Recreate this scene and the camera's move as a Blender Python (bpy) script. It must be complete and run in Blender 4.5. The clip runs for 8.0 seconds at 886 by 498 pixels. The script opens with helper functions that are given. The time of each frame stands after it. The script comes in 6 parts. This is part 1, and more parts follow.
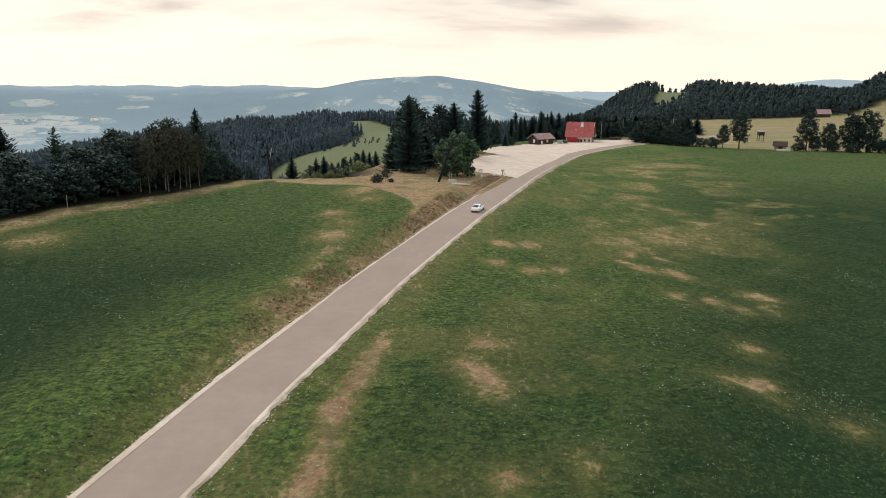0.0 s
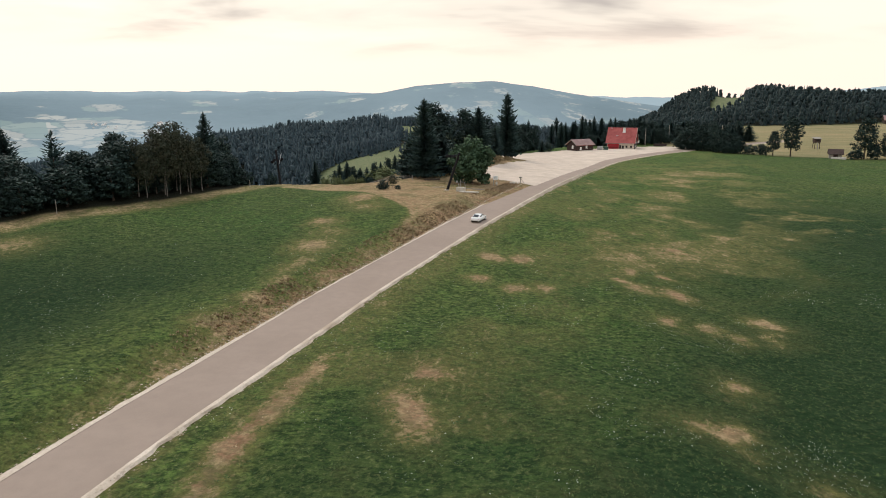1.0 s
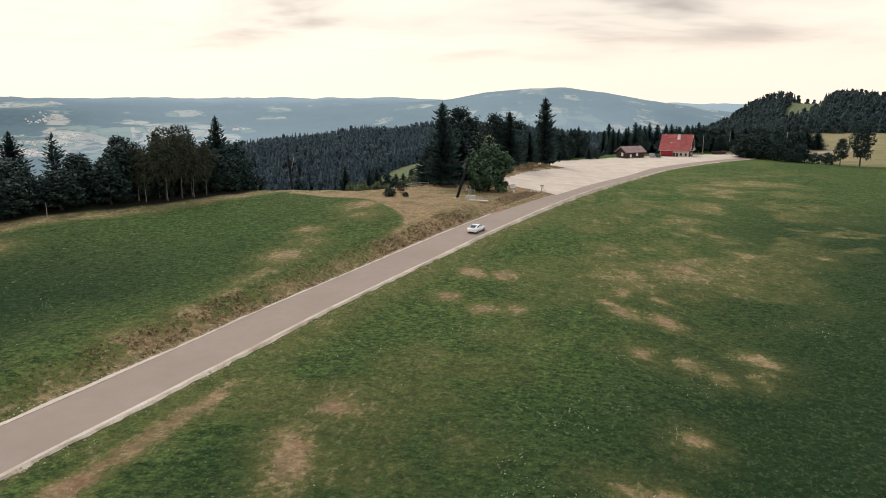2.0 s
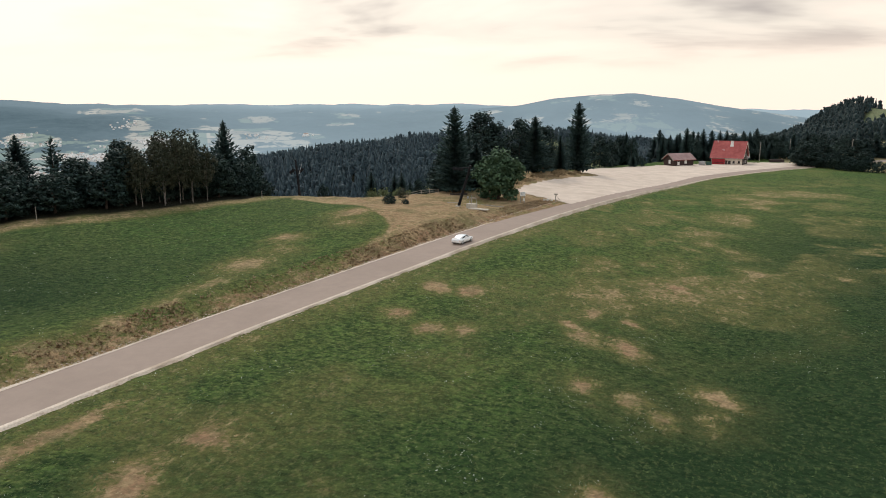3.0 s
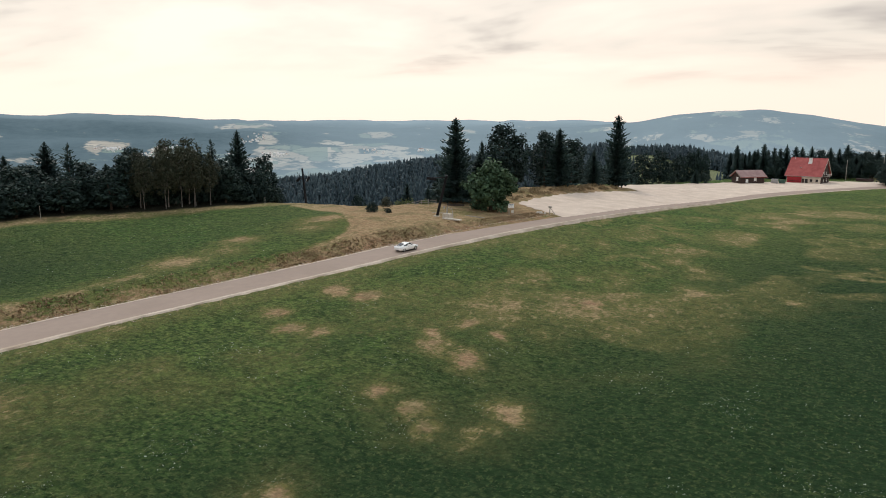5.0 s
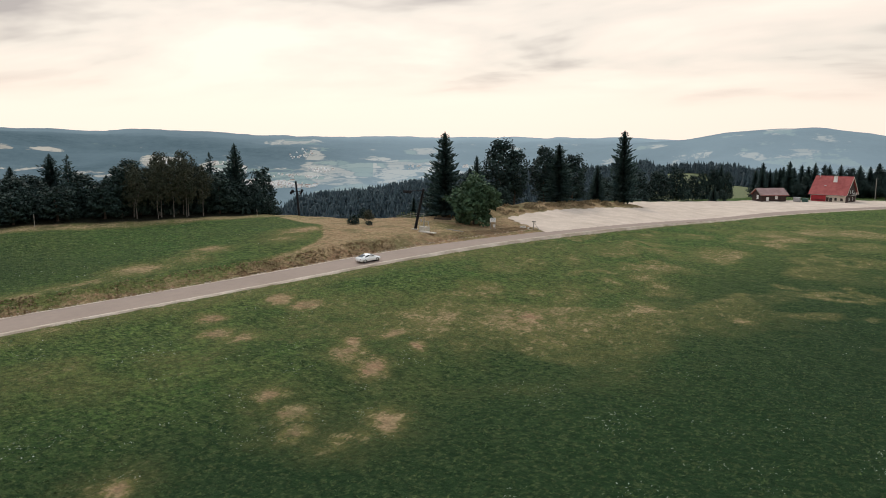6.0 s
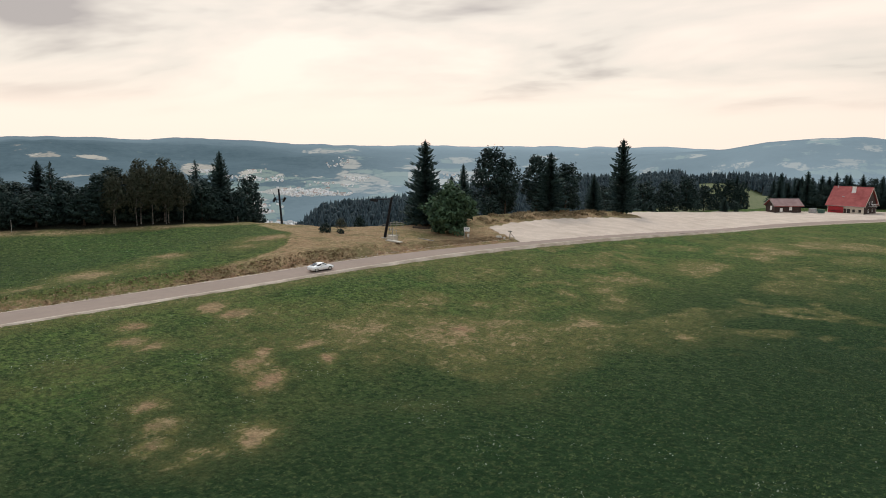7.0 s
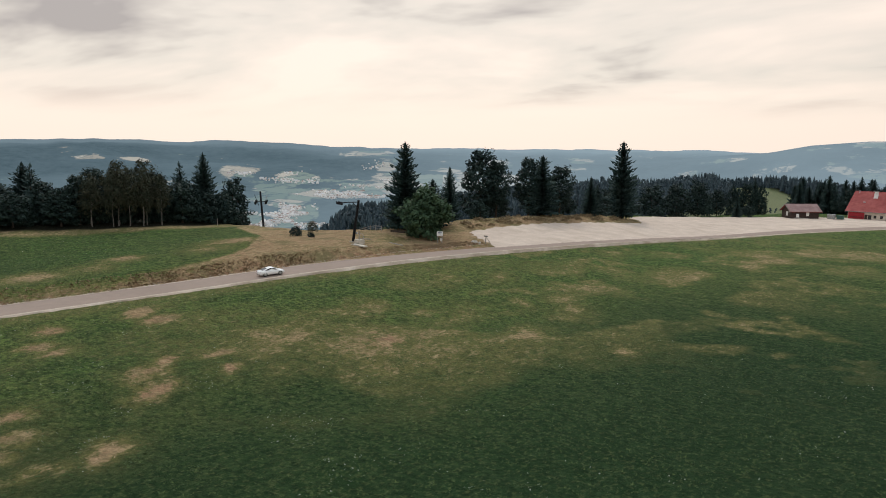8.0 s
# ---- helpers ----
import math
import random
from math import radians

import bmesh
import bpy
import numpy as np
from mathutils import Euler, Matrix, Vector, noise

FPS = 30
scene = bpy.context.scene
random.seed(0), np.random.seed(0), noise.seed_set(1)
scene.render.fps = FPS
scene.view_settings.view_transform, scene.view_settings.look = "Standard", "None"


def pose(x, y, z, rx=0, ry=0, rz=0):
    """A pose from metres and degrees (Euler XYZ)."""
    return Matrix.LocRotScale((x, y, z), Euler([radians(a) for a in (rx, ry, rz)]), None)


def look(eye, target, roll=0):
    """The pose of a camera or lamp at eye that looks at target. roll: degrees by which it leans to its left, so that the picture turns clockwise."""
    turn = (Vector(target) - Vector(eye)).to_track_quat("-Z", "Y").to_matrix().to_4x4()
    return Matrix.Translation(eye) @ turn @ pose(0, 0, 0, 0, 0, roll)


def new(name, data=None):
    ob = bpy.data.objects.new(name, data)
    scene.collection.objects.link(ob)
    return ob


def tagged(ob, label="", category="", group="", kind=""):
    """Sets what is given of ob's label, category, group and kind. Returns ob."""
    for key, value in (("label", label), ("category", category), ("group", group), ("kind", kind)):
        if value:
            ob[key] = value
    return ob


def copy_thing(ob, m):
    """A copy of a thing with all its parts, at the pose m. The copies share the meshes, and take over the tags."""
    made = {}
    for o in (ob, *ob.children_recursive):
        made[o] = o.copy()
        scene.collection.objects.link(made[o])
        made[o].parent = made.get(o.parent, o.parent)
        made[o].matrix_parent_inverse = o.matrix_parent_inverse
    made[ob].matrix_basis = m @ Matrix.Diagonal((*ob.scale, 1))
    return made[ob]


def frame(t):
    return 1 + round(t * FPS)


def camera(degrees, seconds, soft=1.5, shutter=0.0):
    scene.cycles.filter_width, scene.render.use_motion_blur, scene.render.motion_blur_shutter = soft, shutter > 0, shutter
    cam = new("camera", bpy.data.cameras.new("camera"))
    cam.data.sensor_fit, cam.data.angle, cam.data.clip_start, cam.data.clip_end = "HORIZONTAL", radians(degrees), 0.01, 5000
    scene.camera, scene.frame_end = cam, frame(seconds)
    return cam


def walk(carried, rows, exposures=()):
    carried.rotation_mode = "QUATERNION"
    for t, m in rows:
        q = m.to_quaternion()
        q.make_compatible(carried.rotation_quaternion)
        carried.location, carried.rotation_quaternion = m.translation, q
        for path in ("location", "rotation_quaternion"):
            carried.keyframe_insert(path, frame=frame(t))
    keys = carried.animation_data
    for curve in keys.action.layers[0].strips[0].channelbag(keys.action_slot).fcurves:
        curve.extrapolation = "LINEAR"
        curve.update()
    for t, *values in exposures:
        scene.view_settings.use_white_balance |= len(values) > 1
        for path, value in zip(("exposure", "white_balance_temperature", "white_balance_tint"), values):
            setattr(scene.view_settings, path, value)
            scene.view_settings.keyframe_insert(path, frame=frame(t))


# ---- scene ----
# ---- camera and its flight ----
cam = camera(64.0, 8.0, soft=0.95, shutter=0.2)
METRES, EYE, TILT, LEAN, TURN = 115.0, 26.45, -12.8, 0.0, 0.0
ROWS = [
    (0.0, 0.0, 0.0, 0.0, 0.0, 0.0, -0.0),
    (0.5, 0.0449, 0.0342, 0.0055, 2.15, 0.19, -0.46),
    (1.0, 0.0927, 0.0693, 0.0111, 4.48, 0.39, -1.0),
    (1.5, 0.1451, 0.1104, 0.017, 7.25, 0.62, -1.65),
    (3.0, 0.3032, 0.2375, 0.0377, 15.45, 0.97, -3.38),
    (3.5, 0.3574, 0.2673, 0.0427, 18.15, 1.07, -3.93),
    (4.0, 0.4163, 0.2894, 0.0452, 20.61, 1.07, -4.46),
    (5.5, 0.591, 0.3415, 0.048, 26.73, 1.93, -6.07),
    (6.0, 0.6455, 0.3705, 0.0528, 28.55, 2.44, -6.56),
    (6.5, 0.6924, 0.4059, 0.0596, 30.11, 2.77, -6.93),
    (7.0, 0.7373, 0.4474, 0.069, 31.55, 2.8, -7.25),
    (7.5, 0.7769, 0.4903, 0.0783, 33.06, 2.69, -7.61),
    (8.0, 0.8139, 0.5404, 0.0896, 34.54, 2.64, -7.93),
]
walk(cam, [(t, pose(0, 0, EYE, TILT, LEAN, TURN) @ pose(METRES * x, METRES * y, METRES * z, 90 + pitch, roll, yaw)) for t, x, y, z, yaw, pitch, roll in ROWS],
     exposures=[(0, 0.02, 6500, 10), (1.5, 0.0, 6480, 10), (3.5, -0.06, 6420, 10), (5.5, -0.13, 6350, 10), (7.0, -0.21, 6300, 10), (8.0, -0.27, 6280, 10)])

# ---- sky, sun ----
SUN_UP, SUN_TURN = 46.0, -40.0   # degrees above the horizon, and from straight ahead (+y) to the right
world = bpy.data.worlds.new("overcast_sky")
scene.world = world
world.use_nodes = True
wn, wl = world.node_tree.nodes, world.node_tree.links
wn.clear()


def wnode(kind, **values):
    n = wn.new(kind)
    for key, value in values.items():
        n.inputs[key].default_value = value
    return n


w_out, w_back = wn.new("ShaderNodeOutputWorld"), wn.new("ShaderNodeBackground")
w_sky = wn.new("ShaderNodeTexSky")
w_sky.sky_type, w_sky.sun_disc = "NISHITA", False
w_sky.sun_elevation, w_sky.sun_rotation = radians(SUN_UP), radians(SUN_TURN)
w_sky.air_density, w_sky.dust_density = 1.0, 3.0
w_dim = wn.new("ShaderNodeVectorMath")
w_dim.operation = "SCALE"
w_dim.inputs["Scale"].default_value = 0.09
w_co = wn.new("ShaderNodeTexCoord")
w_sep = wn.new("ShaderNodeSeparateXYZ")
wl.new(w_co.outputs["Generated"], w_sep.inputs[0])
# the cloud deck is flat: look it up where the line of sight meets a plane overhead
w_up = wn.new("ShaderNodeMath")
w_up.operation = "MAXIMUM"
w_up.inputs[1].default_value = 0.0
wl.new(w_sep.outputs["Z"], w_up.inputs[0])
w_lift = wn.new("ShaderNodeMath")
w_lift.operation = "ADD"
w_lift.inputs[1].default_value = 0.16
wl.new(w_up.outputs[0], w_lift.inputs[0])
w_plane = wn.new("ShaderNodeVectorMath")
w_plane.operation = "DIVIDE"
w_comb = wn.new("ShaderNodeCombineXYZ")
for axis in "XYZ":
    wl.new(w_lift.outputs[0], w_comb.inputs[axis])
wl.new(w_co.outputs["Generated"], w_plane.inputs[0])
wl.new(w_comb.outputs[0], w_plane.inputs[1])
w_map = wn.new("ShaderNodeMapping")
w_map.inputs["Location"].default_value = (0.35, 0.2, 0.0)
w_map.inputs["Scale"].default_value = (0.5, 0.75, 0.0)
wl.new(w_plane.outputs[0], w_map.inputs["Vector"])
w_noise = wnode("ShaderNodeTexNoise", Scale=1.15, Detail=5.0, Roughness=0.52, Distortion=0.25)
wl.new(w_map.outputs[0], w_noise.inputs["Vector"])
w_ramp = wn.new("ShaderNodeValToRGB")
w_ramp.color_ramp.elements[0].position, w_ramp.color_ramp.elements[0].color = 0.37, (0.50, 0.44, 0.40, 1)
w_ramp.color_ramp.elements[1].position, w_ramp.color_ramp.elements[1].color = 0.60, (1.18, 0.99, 0.83, 1)
w_mid = w_ramp.color_ramp.elements.new(0.47)
w_mid.color = (0.93, 0.83, 0.71, 1)
wl.new(w_noise.outputs["Fac"], w_ramp.inputs["Fac"])
# towards the horizon the deck runs together into bright cream
w_low = wn.new("ShaderNodeMapRange")
w_low.interpolation_type = "SMOOTHSTEP"
w_low.inputs["From Min"].default_value, w_low.inputs["From Max"].default_value = 0.03, 0.11
wl.new(w_sep.outputs["Z"], w_low.inputs["Value"])
w_cream = wn.new("ShaderNodeMix")
w_cream.data_type = "RGBA"
w_cream.inputs["A"].default_value = (1.18, 0.985, 0.82, 1)
wl.new(w_low.outputs[0], w_cream.inputs["Factor"])
wl.new(w_ramp.outputs["Color"], w_cream.inputs["B"])
# the deck is brightest under the hidden sun, and cooler overhead
w_glow = wn.new("ShaderNodeVectorMath")
w_glow.operation = "DOT_PRODUCT"
w_glow.inputs[1].default_value = (math.sin(radians(SUN_TURN - 6)), math.cos(radians(SUN_TURN - 6)), 0.25)
wl.new(w_co.outputs["Generated"], w_glow.inputs[0])
w_gain = wn.new("ShaderNodeMapRange")
w_gain.interpolation_type = "SMOOTHSTEP"
for key, value in (("From Min", 0.62), ("From Max", 1.02), ("To Min", 1.0), ("To Max", 1.06)):
    w_gain.inputs[key].default_value = value
wl.new(w_glow.outputs["Value"], w_gain.inputs["Value"])
w_shine = wn.new("ShaderNodeVectorMath")
w_shine.operation = "SCALE"
wl.new(w_cream.outputs["Result"], w_shine.inputs[0])
wl.new(w_gain.outputs[0], w_shine.inputs["Scale"])
w_high = wn.new("ShaderNodeMapRange")
w_high.interpolation_type = "SMOOTHSTEP"
w_high.inputs["From Min"].default_value, w_high.inputs["From Max"].default_value = 0.24, 0.55
wl.new(w_sep.outputs["Z"], w_high.inputs["Value"])
w_cool = wn.new("ShaderNodeMix")
w_cool.data_type = "RGBA"
w_cool.inputs["B"].default_value = (0.87, 0.95, 1.03, 1)
wl.new(w_high.outputs[0], w_cool.inputs["Factor"])
wl.new(w_shine.outputs[0], w_cool.inputs["A"])
w_mix = wn.new("ShaderNodeMix")
w_mix.data_type = "RGBA"
w_mix.inputs["Factor"].default_value = 0.9
wl.new(w_sky.outputs[0], w_dim.inputs[0])
wl.new(w_dim.outputs[0], w_mix.inputs["A"])
wl.new(w_cool.outputs["Result"], w_mix.inputs["B"])
wl.new(w_mix.outputs["Result"], w_back.inputs["Color"])
w_back.inputs["Strength"].default_value = 1.1
wl.new(w_back.outputs[0], w_out.inputs["Surface"])

sun = new("sun", bpy.data.lights.new("sun", "SUN"))
sun.data.energy, sun.data.angle, sun.data.color = 1.6, radians(14), (1.0, 0.92, 0.80)
sun.matrix_basis = look((0, 0, 0), (-math.sin(radians(SUN_TURN)) * math.cos(radians(SUN_UP)), -math.cos(radians(SUN_TURN)) * math.cos(radians(SUN_UP)), -math.sin(radians(SUN_UP))))

# ---- the lie of the land ----
def ease(a, b, x):
    t = np.clip((x - a) / (b - a), 0.0, 1.0)
    return t * t * (3 - 2 * t)


def chain(points, x, y):
    """Distance to a chain of points, the side (left of its way: plus), and the third value carried along it."""
    best, side, value = np.full(np.shape(x), 1e9), np.ones(np.shape(x)), np.zeros(np.shape(x))
    for (ax, ay, az), (bx, by, bz) in zip(points, points[1:]):
        dx, dy = bx - ax, by - ay
        s = np.clip(((x - ax) * dx + (y - ay) * dy) / (dx * dx + dy * dy), 0, 1)
        d = np.hypot(x - ax - s * dx, y - ay - s * dy)
        near = d < best
        best = np.where(near, d, best)
        side = np.where(near, np.sign(dx * (y - ay) - dy * (x - ax)), side)
        value = np.where(near, az + s * (bz - az), value)
    return best, side, value


def bend(points, step):
    """A smooth line through points, with a point about every step metres."""
    out = []
    pts = [np.array(p, float) for p in points]
    pts = [2 * pts[0] - pts[1]] + pts + [2 * pts[-1] - pts[-2]]
    for a, b, c, d in zip(pts, pts[1:], pts[2:], pts[3:]):
        n = max(1, int(np.linalg.norm(c - b) / step))
        for k in range(n):
            t = k / n
            out.append(0.5 * (2 * b + (c - a) * t + (2 * a - 5 * b + 4 * c - d) * t * t + (3 * b - a - 3 * c + d) * t ** 3))
    return out + [pts[-2]]


# the road's middle, from behind the first eye to the houses
ROAD = [(-32.5, -20, 0), (-26.2, 15, 0), (-20.1, 45, 0), (-17.0, 60, 0), (-13.2, 75, 0), (-8.9, 92, 0), (-3.7, 110, 0), (2.6, 130, 0),
        (9.6, 150, 0), (15.8, 170, 0), (21.2, 190, 0), (27.0, 210, 0), (39.0, 252, 0), (54.0, 296, 0), (76.0, 334, 0), (97, 359, 0), (124, 388, 0), (170, 420, 0)]
ROAD_LINE = [tuple(p) for p in bend(ROAD, 4.0)]
# where the hilltop breaks off to the valley, and the wooded spur beyond
EDGE = [(-420, -60, 0), (-190, 70, 0), (-100, 150, 0), (-64, 172, 0), (-50, 174, 0), (-38, 175, 0), (-25, 178.5, 0), (-18, 184, 0), (-13, 191, 0), (-9.5, 202, 0), (-8.5, 225, 0), (-12, 250, 0), (5, 300, 0), (24, 350, 0),
        (48, 385, 0), (95, 418, 0), (150, 470, 0), (208, 640, 0), (232, 950, 0), (420, 1300, 0), (1300, 1500, 0)]
SPUR = [(-640, 300, -170), (-430, 430, -98), (-330, 525, -47), (-290, 650, -32), (-245, 850, -27), (-150, 1190, -26), (60, 1330, -48), (420, 1380, -46)]


def plateau(x, y):
    left = 1 - 0.75 * ease(5, 58, x)
    z = -0.6 - 0.6 * ease(0, 50, x) + 5.0 * ease(60, 175, y) * left - 4.6 * ease(205, 350, y) * left
    z = z + 2.0 * ease(25, 80, -x) * ease(30, 110, y) * (1 - ease(130, 190, y))
    d, side, _ = chain(ROAD_LINE, x, y)
    # the road climbs evenly to the yard, and the meadow beside it follows
    rise = np.interp(y, [-40, 20, 45, 60, 75, 92, 110, 120, 130, 150, 170, 190, 210, 240], [0.0, 0.5, 0.7, 0.98, 1.05, 0.78, 0.18, -0.16, -0.40, -0.50, -0.40, -0.26, -0.1, 0.0])
    z = z + rise * np.where(side > 0, 1 - ease(10, 30, d), 1 - 0.87 * ease(34, 50, d))
    bank = ease(4.0, 9.5, d) * (side > 0) * ease(10, 60, y) * (1 - ease(150, 178, y))
    z = z + 1.4 * bank * (1 - 0.55 * ease(18, 50, d))
    # the mound with dry grass beside the gravel yard
    z = z + 1.7 * np.exp(-(((x - 2 - (y - 230) * 0.22) / 7.0) ** 2) - ((y - 232) / 34.0) ** 4)
    # the yellow field and the hill behind it
    r = np.hypot(x, y)
    z = z + 4.0 * ease(340, 640, r) * ease(60, 160, x) - 4 * ease(620, 900, r) * ease(120, 200, x) + 24 * np.exp(-((x - 274) / 48) ** 2 - ((y - 960) / 150) ** 2)
    z = z + (15 - 5 * ease(0.50, 0.60, x / np.maximum(y, 1))) * ease(0.30, 0.37, x / np.maximum(y, 1)) * ease(620, 760, r) * (y > 0)
    z = z + 26 * ease(0.545, 0.64, x / np.maximum(y, 1)) * ease(610, 790, r) * (y > 0)
    return z


def swell(x, y):
    return 0.16 * np.sin(x * 0.21 + 0.6 * np.sin(y * 0.11)) * np.sin(y * 0.17 + 0.5) + 0.07 * np.sin(x * 0.63 + y * 0.41) + 0.3 * np.sin(x * 0.043 + 1) * np.sin(y * 0.051)


def height(x, y):
    """The ground's height in metres."""
    x, y = np.asarray(x, float), np.asarray(y, float)
    d, side, _ = chain(EDGE, x, y)
    over = d * (side > 0)
    road, _, _ = chain(ROAD_LINE, x, y)
    a = plateau(x, y) + swell(x, y) * ease(4.5, 12, road) * (1 - ease(20, 60, over)) - 0.32 * np.minimum(over, 12) - 0.36 * np.maximum(over - 12, 0)
    s, _, crest = chain(SPUR, x, y)
    b = crest - 0.20 * np.maximum(s - 25, 0) - 0.0004 * np.minimum(s, 25) ** 2 + 5 * np.sin(x * 0.021 + y * 0.013) * np.sin(y * 0.017)
    b = np.maximum(b, -33 - ((x + 70) / 130) ** 2 * 22 - (np.minimum(0, y - 720) / 300) ** 2 * 60 - (np.maximum(0, y - 900) / 400) ** 2 * 20)
    b = b - 0.55 * np.clip(-(x + 338) * 0.76 - (y - 517) * 0.65, 0, 220)
    floor = -205 + 6 * np.sin(x * 0.004) * np.sin(y * 0.005)
    k = 9.0
    top = np.maximum(np.maximum(a, b), floor)
    soft = top + k * np.log(np.exp((a - top) / k) + np.exp((b - top) / k) + np.exp((floor - top) / k))
    return np.where(over <= 0, np.maximum(a, 0.98 * a), np.where(over > 40, soft, a + (soft - a) * ease(0, 40, over)))


# ---- materials ----
class Paint:
    """Short writing for node materials."""

    def __init__(self, name, rough=0.9, metal=0.0, spec=0.3):
        self.mat = bpy.data.materials.new(name)
        self.mat.use_nodes = True
        self.tree = self.mat.node_tree
        self.bsdf = self.tree.nodes["Principled BSDF"]
        self.bsdf.inputs["Roughness"].default_value = rough
        self.bsdf.inputs["Metallic"].default_value = metal
        self.bsdf.inputs["Specular IOR Level"].default_value = spec

    def node(self, kind, **values):
        n = self.tree.nodes.new(kind)
        for key, value in values.items():
            n.inputs[key.replace("_", " ")].default_value = value
        return n

    def link(self, a, b):
        self.tree.links.new(a, b)

    def place(self, scale=(1, 1, 1)):
        geo = self.node("ShaderNodeNewGeometry")
        m = self.node("ShaderNodeMapping", Scale=scale)
        self.link(geo.outputs["Position"], m.inputs["Vector"])
        return m.outputs[0]

    def local(self, scale=(1, 1, 1)):
        co = self.node("ShaderNodeTexCoord")
        m = self.node("ShaderNodeMapping", Scale=scale)
        self.link(co.outputs["Object"], m.inputs["Vector"])
        return m.outputs[0]

    def noise(self, where, scale, detail=4.0, rough=0.6, low=0.35, high=0.65):
        n = self.node("ShaderNodeTexNoise", Scale=scale, Detail=detail, Roughness=rough)
        self.link(where, n.inputs["Vector"])
        r = self.node("ShaderNodeMapRange", From_Min=low, From_Max=high)
        self.link(n.outputs["Fac"], r.inputs["Value"])
        return r.outputs[0]

    def mix(self, fac, a, b, kind="MIX"):
        m = self.node("ShaderNodeMix")
        m.data_type, m.blend_type = "RGBA", kind
        for value, key in ((fac, "Factor"), (a, "A"), (b, "B")):
            if isinstance(value, (int, float)):
                m.inputs[key].default_value = value
            elif isinstance(value, tuple):
                m.inputs[key].default_value = (*value, 1)
            else:
                self.link(value, m.inputs[key])
        return m.outputs["Result"]

    def maths(self, kind, a, b=0.5):
        m = self.node("ShaderNodeMath")
        m.operation = kind
        m.use_clamp = True
        for k, value in ((0, a), (1, b)):
            if isinstance(value, (int, float)):
                m.inputs[k].default_value = value
            else:
                self.link(value, m.inputs[k])
        return m.outputs[0]

    def colour(self, value):
        if isinstance(value, tuple):
            self.bsdf.inputs["Base Color"].default_value = (*value, 1)
        else:
            self.link(value, self.bsdf.inputs["Base Color"])
        return self

    def bump(self, value, strength=0.4, distance=0.05):
        b = self.node("ShaderNodeBump", Strength=strength, Distance=distance)
        self.link(value, b.inputs["Height"])
        self.link(b.outputs[0], self.bsdf.inputs["Normal"])
        return self


def plain(name, low, high, scale=2.0, rough=0.8, metal=0.0, spec=0.3, bump=0.2, stretch=(1, 1, 1)):
    """Two tones of one colour, mottled at two scales, with a fine relief."""
    p = Paint(name, rough, metal, spec)
    at = p.local(stretch)
    coarse, fine = p.noise(at, scale), p.noise(at, scale * 9)
    p.colour(p.mix(p.maths("MULTIPLY", fine, 0.35), p.mix(coarse, low, high), high))
    p.bump(fine, bump, 0.02)
    return p.mat


def foliage(name, low, high, tip):
    """Leaves or needles: tone by tree, by clump and by place."""
    p = Paint(name, 0.75, spec=0.2)
    info = p.node("ShaderNodeObjectInfo")
    geo = p.node("ShaderNodeNewGeometry")
    tone = p.mix(geo.outputs["Random Per Island"], low, high)
    tone = p.mix(p.noise(p.local(), 0.5, low=0.45, high=0.7), tone, tip)
    tone = p.mix(p.maths("MULTIPLY", info.outputs["Random"], 0.45), tone, low)
    p.colour(tone)
    return p.mat


